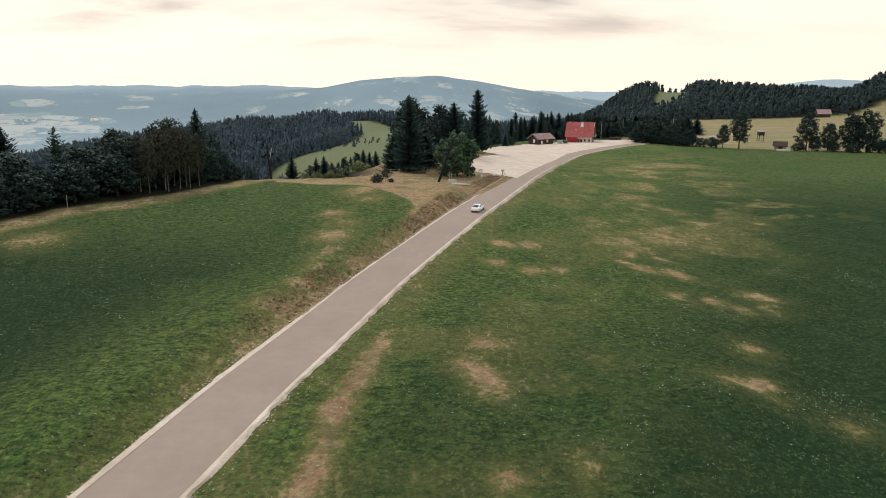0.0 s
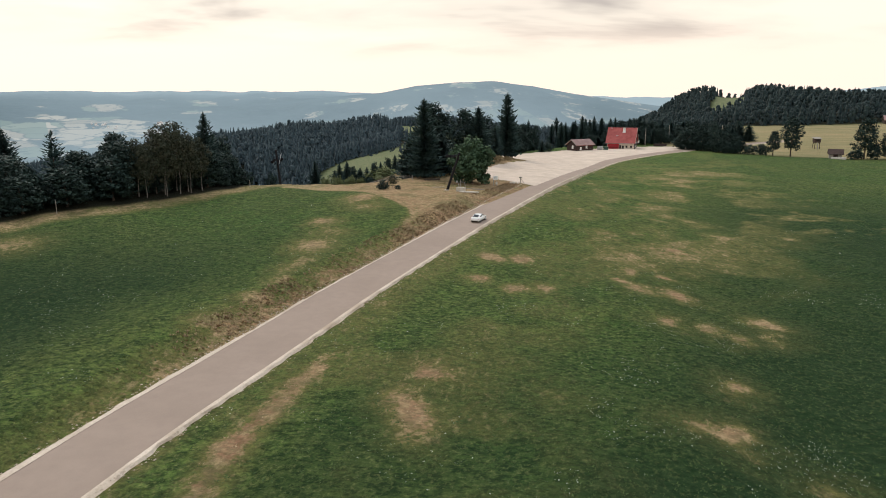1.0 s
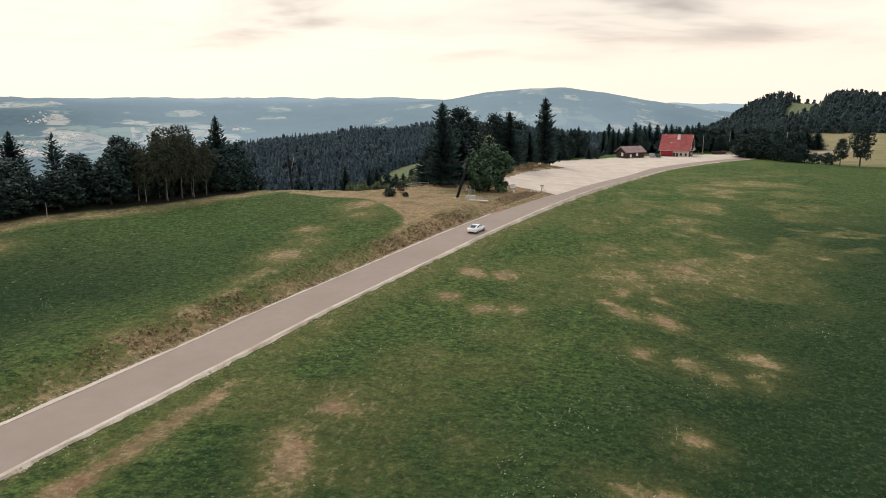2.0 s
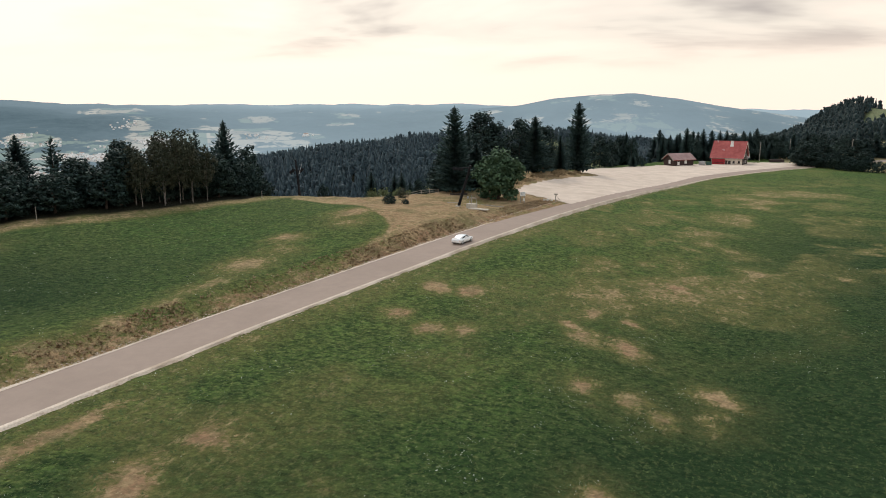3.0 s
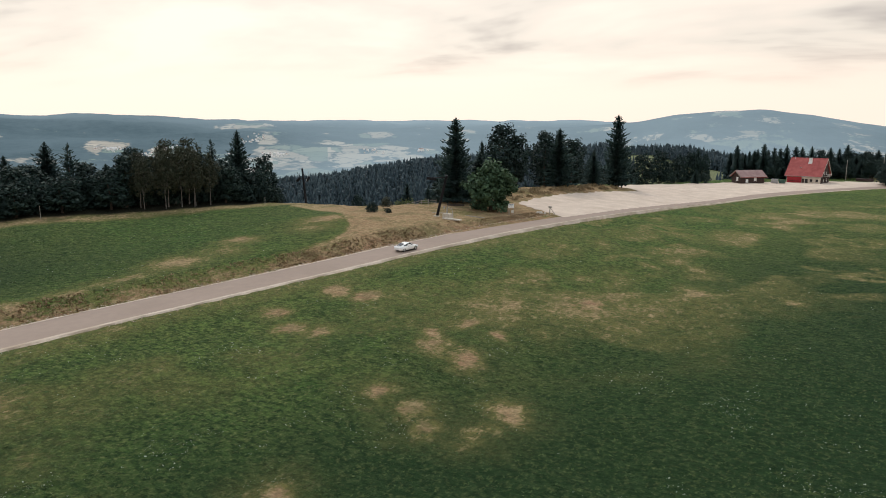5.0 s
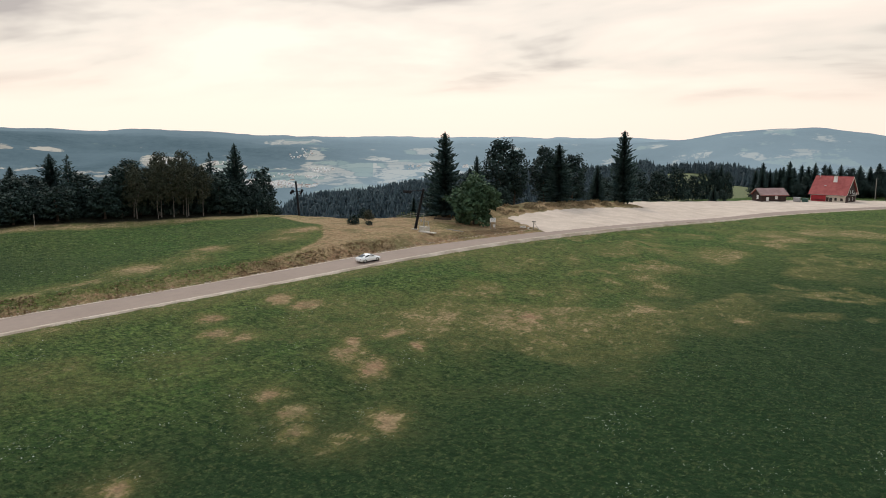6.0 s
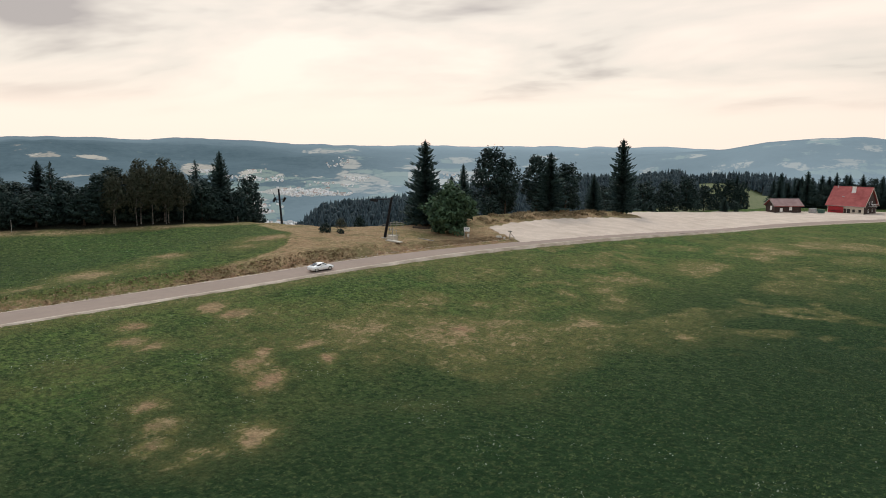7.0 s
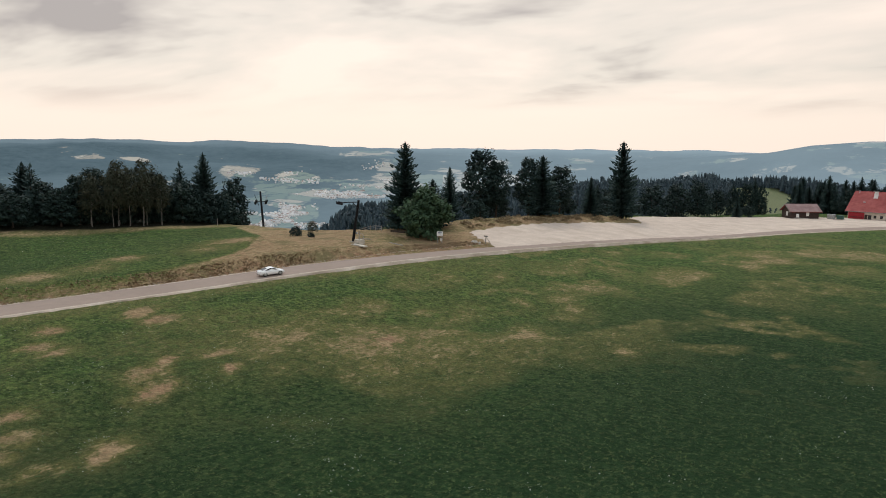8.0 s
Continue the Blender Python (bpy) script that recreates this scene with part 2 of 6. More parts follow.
def make_ground():
    p = Paint("meadow", 1.0, spec=0.1)
    at = p.place()
    zone = p.node("ShaderNodeAttribute")
    zone.attribute_name = "zone"
    split = p.node("ShaderNodeSeparateColor")
    p.link(zone.outputs["Color"], split.inputs[0])
    wide, mid, fine = p.noise(at, 0.035, 3), p.noise(at, 0.33, 6, 0.65, 0.36, 0.64), p.noise(at, 2.9, 5, 0.72, 0.36, 0.64)
    tussock, shine = p.noise(p.place((1, 1.5, 1)), 1.25, 5, 0.72, 0.45, 0.59), p.noise(p.place((1.2, 0.9, 1)), 2.3, 4, 0.7, 0.52, 0.70)
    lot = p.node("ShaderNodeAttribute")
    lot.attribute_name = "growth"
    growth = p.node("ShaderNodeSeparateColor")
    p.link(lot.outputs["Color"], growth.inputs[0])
    lush_vignette = growth.outputs["Red"]
    clump = p.noise(at, 0.80, 6, 0.72, 0.43, 0.60)
    green = p.mix(wide, (0.124, 0.232, 0.050), (0.212, 0.270, 0.073))
    green = p.mix(p.maths("MULTIPLY", mid, 0.38), green, (0.195, 0.180, 0.058))
    # rich grass, its tone darkened further to imitate lens vignetting
    green = p.mix(p.maths("MULTIPLY", lush_vignette, 0.92), green, p.mix(mid, (0.009, 0.031, 0.014), (0.021, 0.051, 0.022)))
    green = p.mix(p.maths("MULTIPLY", clump, 0.62), green, (0.013, 0.040, 0.011))
    green = p.mix(p.maths("MULTIPLY", tussock, 0.78), green, (0.008, 0.024, 0.008))
    green = p.mix(p.maths("MULTIPLY", shine, p.maths("SUBTRACT", 0.75, p.maths("MULTIPLY", lush_vignette, 0.45))), green, (0.280, 0.290, 0.110))
    green = p.mix(p.maths("MULTIPLY", fine, 0.62), green, (0.016, 0.042, 0.014))
    straw = p.mix(mid, (0.56, 0.385, 0.225), (0.43, 0.305, 0.165))
    soil = p.mix(fine, (0.38, 0.200, 0.125), (0.28, 0.145, 0.088))
    straw = p.mix(p.maths("MULTIPLY", growth.outputs["Green"], p.noise(at, 0.6, 6, 0.7, 0.40, 0.56)), straw, soil)
    olive = p.mix(fine, (0.175, 0.165, 0.070), (0.125, 0.130, 0.052))
    straw = p.mix(p.maths("MULTIPLY", p.noise(at, 0.16, 6, 0.68, 0.48, 0.62), 0.75), straw, olive)
    straw = p.mix(p.maths("MULTIPLY", tussock, 0.5), straw, (0.15, 0.12, 0.062))
    straw = p.mix(p.maths("MULTIPLY", fine, 0.4), straw, (0.15, 0.125, 0.062))
    # dry grass breaks up into tufts and threads
    speckle = p.maths("ADD", p.maths("MULTIPLY", p.noise(at, 0.85, 8, 0.76, 0.28, 0.72), 0.62), p.maths("MULTIPLY", p.noise(at, 2.2, 5, 0.70, 0.32, 0.68), 0.38))
    edge = p.node("ShaderNodeMapRange", From_Min=-0.08, From_Max=0.26)
    gap = p.node("ShaderNodeMath")
    gap.operation = "SUBTRACT"
    p.link(split.outputs["Red"], gap.inputs[0])
    p.link(speckle, gap.inputs[1])
    p.link(gap.outputs[0], edge.inputs["Value"])
    # round the bare places the sward is yellowed and short
    wan = p.node("ShaderNodeMapRange", From_Min=0.05, From_Max=0.42)
    p.link(split.outputs["Red"], wan.inputs["Value"])
    green = p.mix(p.maths("MULTIPLY", wan.outputs[0], p.noise(at, 0.9, 6, 0.7, 0.22, 0.62)), green, p.mix(fine, (0.200, 0.180, 0.064), (0.115, 0.118, 0.040)))
    tone = p.mix(edge.outputs[0], green, straw)
    # bleached stalks lie in streaks where the meadow is thin
    streak = p.noise(p.place((1.15, 0.55, 1)), 1.0, 7, 0.72, 0.55, 0.69)
    thin = p.node("ShaderNodeMapRange", From_Min=0.08, From_Max=0.42)
    p.link(split.outputs["Red"], thin.inputs["Value"])
    tone = p.mix(p.maths("MULTIPLY", p.maths("MULTIPLY", streak, thin.outputs[0]), 0.75), tone, (0.49, 0.362, 0.205))
    # mown hay on the far field, in swathes
    hay = p.mix(p.noise(p.place((0.02, 0.16, 1)), 1.0, 6, 0.7), (0.34, 0.262, 0.142), (0.215, 0.200, 0.100))
    hay = p.mix(p.maths("MULTIPLY", p.noise(at, 0.05, 6, 0.7, 0.45, 0.7), 0.4), hay, (0.155, 0.175, 0.075))
    tone = p.mix(split.outputs["Blue"], tone, hay)
    pasture = p.mix(mid, (0.120, 0.145, 0.072), (0.175, 0.182, 0.098))
    tone = p.mix(zone.outputs["Alpha"], tone, pasture)
    # near-black tone wherever the ground is marked as wooded
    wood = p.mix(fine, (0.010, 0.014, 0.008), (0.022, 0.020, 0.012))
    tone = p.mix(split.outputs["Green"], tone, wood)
    p.colour(tone)
    p.bump(p.maths("ADD", p.maths("MULTIPLY", fine, 0.7), p.maths("MULTIPLY", mid, 0.3)), 0.9, 0.25)
    return p.mat


def make_asphalt():
    p = Paint("asphalt", 0.92, spec=0.25)
    at = p.place()
    tone = p.mix(p.noise(at, 0.12, 3), (0.274, 0.208, 0.166), (0.312, 0.238, 0.192))
    tone = p.mix(p.maths("MULTIPLY", p.noise(at, 0.9, 6), 0.35), tone, (0.226, 0.172, 0.143))
    grain = p.noise(at, 14.0, 2)
    tone = p.mix(p.maths("MULTIPLY", grain, 0.3), tone, (0.322, 0.258, 0.215))
    p.colour(tone).bump(grain, 0.3, 0.01)
    return p.mat


def make_gravel(name, low, high, stain):
    p = Paint(name, 0.95, spec=0.15)
    at = p.place()
    grain = p.noise(at, 6.0, 5, 0.7)
    tone = p.mix(p.noise(at, 0.25, 5), low, high)
    tone = p.mix(p.maths("MULTIPLY", p.noise(p.place((0.05, 0.22, 1)), 1.0, 5, 0.6, 0.45, 0.75), 0.55), tone, stain)
    tone = p.mix(p.maths("MULTIPLY", grain, 0.4), tone, stain)
    p.colour(tone).bump(grain, 0.5, 0.04)
    return p.mat


def make_distance():
    """Far hillsides: woods and pastures, with summer haze mixed into their colour and the pale glow of the air as
    emission.
    """
    p = Paint("far_hillsides", 1.0, spec=0.0)
    at = p.place()
    zone = p.node("ShaderNodeAttribute")
    zone.attribute_name = "zone"
    split = p.node("ShaderNodeSeparateColor")
    p.link(zone.outputs["Color"], split.inputs[0])
    # wood tones are tinted blue for distance haze
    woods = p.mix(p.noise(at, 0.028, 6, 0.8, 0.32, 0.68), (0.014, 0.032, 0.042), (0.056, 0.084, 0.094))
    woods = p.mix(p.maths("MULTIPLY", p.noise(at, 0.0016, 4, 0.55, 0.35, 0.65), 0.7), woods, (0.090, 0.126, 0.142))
    # fields of a few acres, each with its own crop, parted by hedges and spinneys
    warp = p.node("ShaderNodeTexNoise", Scale=0.008, Detail=4.0)
    p.link(at, warp.inputs["Vector"])
    shift = p.node("ShaderNodeVectorMath")
    shift.operation = "MULTIPLY_ADD"
    shift.inputs[1].default_value = (110, 110, 0)
    p.link(warp.outputs["Color"], shift.inputs[0])
    p.link(at, shift.inputs[2])
    lots = p.node("ShaderNodeTexVoronoi", Scale=0.0072)
    edges = p.node("ShaderNodeTexVoronoi", Scale=0.0072)
    edges.feature = "DISTANCE_TO_EDGE"
    for cells in (lots, edges):
        p.link(shift.outputs[0], cells.inputs["Vector"])
    pick = p.node("ShaderNodeSeparateColor")
    p.link(lots.outputs["Color"], pick.inputs[0])
    grass = p.mix(pick.outputs["Green"], (0.115, 0.155, 0.130), (0.185, 0.215, 0.172))
    tilled = p.mix(pick.outputs["Green"], (0.24, 0.215, 0.175), (0.40, 0.355, 0.29))
    kind = p.node("ShaderNodeMath")
    kind.operation = "LESS_THAN"
    p.link(pick.outputs["Blue"], kind.inputs[0])
    p.link(split.outputs["Blue"], kind.inputs[1])
    pasture = p.mix(kind.outputs[0], grass, tilled)
    wander = p.maths("ADD", p.maths("MULTIPLY", split.outputs["Red"], 0.42), p.maths("ADD", p.maths("MULTIPLY", p.noise(at, 0.012, 7, 0.75, 0.22, 0.78), 0.36), p.maths("MULTIPLY", pick.outputs["Red"], 0.22)))
    patch = p.node("ShaderNodeMapRange", From_Min=0.50, From_Max=0.535)
    p.link(wander, patch.inputs["Value"])
    hedge = p.node("ShaderNodeMapRange", From_Min=-0.02, From_Max=0.05)
    p.link(edges.outputs["Distance"], hedge.inputs["Value"])
    spinney = p.noise(p.place((1.0, 0.5, 1.0)), 0.022, 6, 0.75, 0.56, 0.61)
    standing = p.maths("SUBTRACT", hedge.outputs[0], p.maths("MULTIPLY", spinney, 0.85))
    tone = p.mix(p.maths("MULTIPLY", patch.outputs[0], standing), woods, pasture)
    # haze: a pale blue-grey mixed into the base colour by zone
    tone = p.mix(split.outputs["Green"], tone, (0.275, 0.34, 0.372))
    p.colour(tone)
    # emission stands in for light scattered by the air in between
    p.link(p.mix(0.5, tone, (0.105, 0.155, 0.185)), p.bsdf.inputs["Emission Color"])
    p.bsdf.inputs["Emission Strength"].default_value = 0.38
    return p.mat


M_GROUND = make_ground()
M_ASPHALT = make_asphalt()
M_GRAVEL = make_gravel("yard_gravel", (0.52, 0.425, 0.345), (0.66, 0.55, 0.455), (0.40, 0.32, 0.255))
M_SHOULDER = make_gravel("shoulder_gravel", (0.56, 0.47, 0.38), (0.72, 0.62, 0.52), (0.27, 0.19, 0.125))
M_FAR = make_distance()
M_BARK = plain("bark", (0.030, 0.022, 0.017), (0.085, 0.066, 0.050), 3.0, 0.95, bump=0.8, stretch=(1, 1, 0.25))
M_PALEBARK = plain("pale_bark", (0.09, 0.08, 0.07), (0.21, 0.19, 0.165), 3.0, 0.9, bump=0.5, stretch=(1, 1, 0.3))
M_SPRUCE = foliage("spruce_needles", (0.015, 0.033, 0.033), (0.040, 0.072, 0.066), (0.057, 0.094, 0.078))
M_LEAF = foliage("broad_leaves", (0.009, 0.021, 0.020), (0.026, 0.048, 0.039), (0.039, 0.066, 0.049))
M_LEAF_BRIGHT = foliage("fresh_leaves", (0.022, 0.048, 0.026), (0.055, 0.098, 0.050), (0.076, 0.124, 0.062))
M_LEAF_DRY = foliage("dry_leaves", (0.022, 0.032, 0.020), (0.054, 0.060, 0.036), (0.090, 0.080, 0.048))
# forest beyond the brow: haze put into the needles as a bluer tone
M_WOODS = foliage("hazed_woods", (0.018, 0.032, 0.042), (0.032, 0.053, 0.062), (0.046, 0.070, 0.074))
M_STRAW = plain("dry_grass", (0.30, 0.225, 0.12), (0.52, 0.395, 0.24), 1.0, 1.0)
M_DARKGRASS = foliage("grass_tufts", (0.024, 0.058, 0.015), (0.105, 0.145, 0.042), (0.070, 0.105, 0.030))
M_FLOWER = plain("clover_heads", (0.54, 0.58, 0.46), (0.78, 0.80, 0.71), 1.0, 0.9)
M_ROOF = plain("red_roof_tiles", (0.25, 0.050, 0.047), (0.36, 0.090, 0.080), 0.6, 0.75, bump=0.3)
M_REDWOOD = plain("red_boards", (0.30, 0.020, 0.030), (0.42, 0.035, 0.045), 1.2, 0.7, stretch=(4, 4, 0.5))
M_PLASTER = plain("white_plaster", (0.50, 0.44, 0.37), (0.66, 0.59, 0.51), 0.7, 0.9)
M_DARKWOOD = plain("dark_boards", (0.030, 0.020, 0.018), (0.070, 0.045, 0.038), 1.5, 0.85, stretch=(0.6, 0.6, 6))
M_GREYWOOD = plain("weathered_wood", (0.20, 0.18, 0.155), (0.36, 0.33, 0.29), 1.5, 0.9, stretch=(2, 2, 0.4))
M_BLACKPOLE = plain("tarred_steel", (0.006, 0.006, 0.008), (0.016, 0.016, 0.019), 2.0, 0.75, spec=0.2)
M_WHITE = plain("white_paint", (0.66, 0.65, 0.62), (0.80, 0.79, 0.76), 1.0, 0.6)
M_CONCRETE = plain("concrete", (0.40, 0.36, 0.30), (0.56, 0.51, 0.43), 1.6, 0.95, bump=0.5)
M_STONE = plain("pale_stone", (0.50, 0.47, 0.42), (0.70, 0.66, 0.60), 2.5, 0.95, bump=0.7)
M_DARKGLASS = plain("window_glass", (0.010, 0.012, 0.014), (0.020, 0.024, 0.028), 0.5, 0.08, spec=0.6, bump=0.0)
M_CARPAINT = plain("white_car_paint", (0.80, 0.79, 0.77), (0.86, 0.85, 0.83), 0.3, 0.25, spec=0.6, bump=0.0)
M_TYRE = plain("tyre_rubber", (0.012, 0.012, 0.013), (0.025, 0.025, 0.026), 6.0, 0.85)
M_RIM = plain("alloy_rim", (0.45, 0.45, 0.46), (0.62, 0.62, 0.63), 4.0, 0.3, metal=0.9, bump=0.0)
M_REDLAMP = plain("red_lamp_lens", (0.32, 0.012, 0.012), (0.42, 0.02, 0.02), 3.0, 0.2, spec=0.6, bump=0.0)
M_LAMP = plain("clear_lamp_lens", (0.55, 0.57, 0.60), (0.70, 0.72, 0.75), 3.0, 0.15, spec=0.7, bump=0.0)
M_GREYMETAL = plain("galvanised_steel", (0.28, 0.29, 0.30), (0.44, 0.45, 0.46), 3.0, 0.5, metal=0.7)
M_GREENMETAL = plain("green_painted_steel", (0.030, 0.075, 0.060), (0.055, 0.11, 0.09), 1.5, 0.6)
M_SIGNBLUE = plain("faded_blue_print", (0.12, 0.16, 0.22), (0.20, 0.24, 0.30), 3.0, 0.6)

M_PINKROOF = plain("faded_roof", (0.22, 0.135, 0.125), (0.33, 0.225, 0.21), 0.4, 0.85)

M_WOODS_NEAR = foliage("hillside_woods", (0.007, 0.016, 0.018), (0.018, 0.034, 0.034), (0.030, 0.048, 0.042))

M_LEAF_PALE = foliage("pale_leaves", (0.085, 0.105, 0.042), (0.165, 0.185, 0.082), (0.20, 0.215, 0.10))
# ---- helpers for building ----
def mesh_from(name, verts, faces, material):
    me = bpy.data.meshes.new(name)
    me.from_pydata([tuple(v) for v in verts], [], [tuple(f) for f in faces])
    me.materials.append(material)
    return me


def part(name, bm, material, parent, label=""):
    """Links a bmesh as one mesh object under a thing or a part."""
    me = bpy.data.meshes.new(name)
    bm.to_mesh(me)
    bm.free()
    me.materials.append(material)
    ob = new(name, me)
    ob.parent = parent
    return tagged(ob, label)


def empty(name, m, label, category, group=""):
    ob = new(name)
    ob.matrix_basis = m
    return tagged(ob, label, category, group)


def box(size, at=(0, 0, 0), bevel=0.0, turn=None, bm=None):
    """A bevelled box of that size round the point at."""
    bm = bm or bmesh.new()
    m = Matrix.Translation(at) @ (turn or Matrix.Identity(4)) @ Matrix.Diagonal((*size, 1))
    made = bmesh.ops.create_cube(bm, size=1.0, matrix=m)
    if bevel:
        edges = {e for v in made["verts"] for e in v.link_edges}
        bmesh.ops.bevel(bm, geom=list(edges), offset=bevel, segments=2, affect="EDGES", clamp_overlap=True)
    return bm


def rod(a, b, r1, r2=None, sides=8, bm=None):
    """A tapered rod from a to b."""
    bm = bm or bmesh.new()
    a, b = Vector(a), Vector(b)
    turn = (b - a).to_track_quat("Z", "Y").to_matrix().to_4x4()
    bmesh.ops.create_cone(bm, cap_ends=True, segments=sides, radius1=r1, radius2=r1 if r2 is None else r2, depth=(b - a).length,
                          matrix=Matrix.Translation((a + b) / 2) @ turn)
    return bm


def prism(outline, depth, axis="Y", bm=None):
    """An outline in two axes, drawn out along the third, from -depth / 2 to depth / 2."""
    bm = bm or bmesh.new()
    rings = []
    for s in (-depth / 2, depth / 2):
        rings.append([bm.verts.new({"X": (s, u, v), "Y": (u, s, v), "Z": (u, v, s)}[axis]) for u, v in outline])
    n = len(outline)
    bm.faces.new(rings[0])
    bm.faces.new(rings[1][::-1])
    for k in range(n):
        bm.faces.new((rings[0][k], rings[1][k], rings[1][(k + 1) % n], rings[0][(k + 1) % n]))
    bmesh.ops.recalc_face_normals(bm, faces=bm.faces[:])
    return bm


def hash_grid(i, j, seed):
    v = np.sin(i * 127.1 + j * 311.7 + seed * 74.7) * 43758.5453
    return v - np.floor(v)


def value_noise(x, y, seed=0):
    i, j = np.floor(x), np.floor(y)
    u, v = x - i, y - j
    u, v = u * u * (3 - 2 * u), v * v * (3 - 2 * v)
    a, b = hash_grid(i, j, seed), hash_grid(i + 1, j, seed)
    c, d = hash_grid(i, j + 1, seed), hash_grid(i + 1, j + 1, seed)
    return (a + (b - a) * u) * (1 - v) + (c + (d - c) * u) * v


def cloud(x, y, size, seed=0):
    return 0.55 * value_noise(x / size, y / size, seed) + 0.3 * value_noise(2.1 * x / size, 2.1 * y / size, seed + 5) + 0.15 * value_noise(4.3 * x / size, 4.3 * y / size, seed + 9)


def z_at(x, y):
    return float(height(x, y))


# the gravel yard's border, and the front of the wood on the left
YARD = [(21.5, 184), (17.0, 189.2), (13.5, 191.5), (8.0, 195.5), (4.2, 200.5), (4.8, 209), (7.5, 221), (12.0, 238), (17.5, 257), (21.0, 268), (16.5, 277), (9.5, 286), (9.5, 300), (15.5, 324), (27, 343), (38, 354),
        (50, 366), (62, 372), (80, 386), (98, 390), (116, 384), (107, 370), (92, 353.5), (72, 329), (52, 291), (36.5, 245), (25, 205)]
WOOD_FRONT = [(-78, 60, 0), (-74, 112, 0), (-69, 125, 0), (-60, 136, 0), (-53, 148, 0), (-49.5, 160, 0), (-47, 174, 0), (-49, 184, 0)]
HEDGE = [(99, 374, 0), (114, 348, 0), (132, 332, 0), (163, 319, 0), (190, 303, 0), (260, 262, 0)]
# bare and parched places in the meadow: x, y, half length, half width
BARE = [(3.6, 62, 4.4, 1.5), (4.3, 70.5, 2.4, 1.5), (29.4, 62, 1.6, 0.9), (26.9, 62.4, 0.9, 0.8), (32.7, 71.3, 1.2, 0.8), (4.7, 43.6, 1.3, 1.1), (9.4, 114, 2.5, 1.2), (14.3, 114, 2.2, 1.4),
        (16.2, 99.3, 2.0, 1.1), (8.0, 102.8, 1.6, 1.3), (12.8, 99, 1.5, 1.1), (27.6, 105.3, 1.8, 0.9), (29.5, 102.2, 2.3, 1.3), (30.3, 111.4, 1.6, 1.0), (34.0, 100, 2.2, 1.2), (30.3, 89, 1.4, 1.0),
        (37.0, 84.7, 1.0, 0.8), (42.3, 91, 1.9, 1.0), (40.3, 127.2, 2.9, 1.2), (37.1, 128.3, 1.3, 1.0), (34.4, 108.5, 1.4, 0.7), (34.6, 86.8, 1.3, 0.9)]
THIN = [(32.9, 165.5, 4.2, 1.2), (29.0, 132.9, 2.4, 0.9), (35.7, 140.2, 1.6, 1.1), (52.0, 141, 4.4, 1.8), (50.0, 158, 5.0, 2.0), (57.0, 133, 2.2, 1.4), (64.1, 142.2, 1.6, 1.1),
        (41.4, 86.2, 2.0, 1.2), (40.5, 141.5, 6.5, 2.5), (38.4, 111.6, 2.3, 0.8), (46.5, 162.4, 3.2, 1.6), (52.0, 152, 2.2, 2.0), (16.0, 66.1, 1.3, 0.9), (10.5, 45.6, 1.7, 1.1), (34.1, 53.5, 1.3, 0.7), (30.4, 58, 1.0, 0.8)]
# pale lobes along the brow of the bank, and where the green field ends against the dry knoll
LOBES = [(-20.0, 79, 2.6, 1.6), (-18.0, 87.5, 2.4, 1.4), (-17.6, 95, 2.6, 1.3), (-17.4, 102.5, 4.2, 1.5), (-17.6, 113, 4.4, 1.9), (-17.4, 121.5, 3.0, 2.0), (-15.2, 142.5, 3.6, 2.4), (-17.5, 150, 4.6, 2.2), (-20.0, 129, 3.0, 1.6), (-63, 107, 5, 3)]
FIELD_END = [(-60, 176, 0), (-40, 170, 0), (-28, 165.5, 0), (-17.8, 159, 0), (-9.5, 149, 0), (-5.2, 141, 0), (-4.4, 135, 0), (-5.6, 128, 0), (-8.2, 119, 0), (-11.2, 108, 0), (-15.0, 95, 0), (-18.6, 82, 0), (-22.0, 68, 0), (-26.5, 48, 0), (-33, 10, 0)]


def inside(poly, x, y):
    hit = np.zeros(np.shape(x), bool)
    for (ax, ay), (bx, by) in zip(poly, poly[1:] + poly[:1]):
        cross = ((ay > y) != (by > y)) & (x < (bx - ax) * (y - ay) / (by - ay + 1e-9) + ax)
        hit ^= cross
    return hit


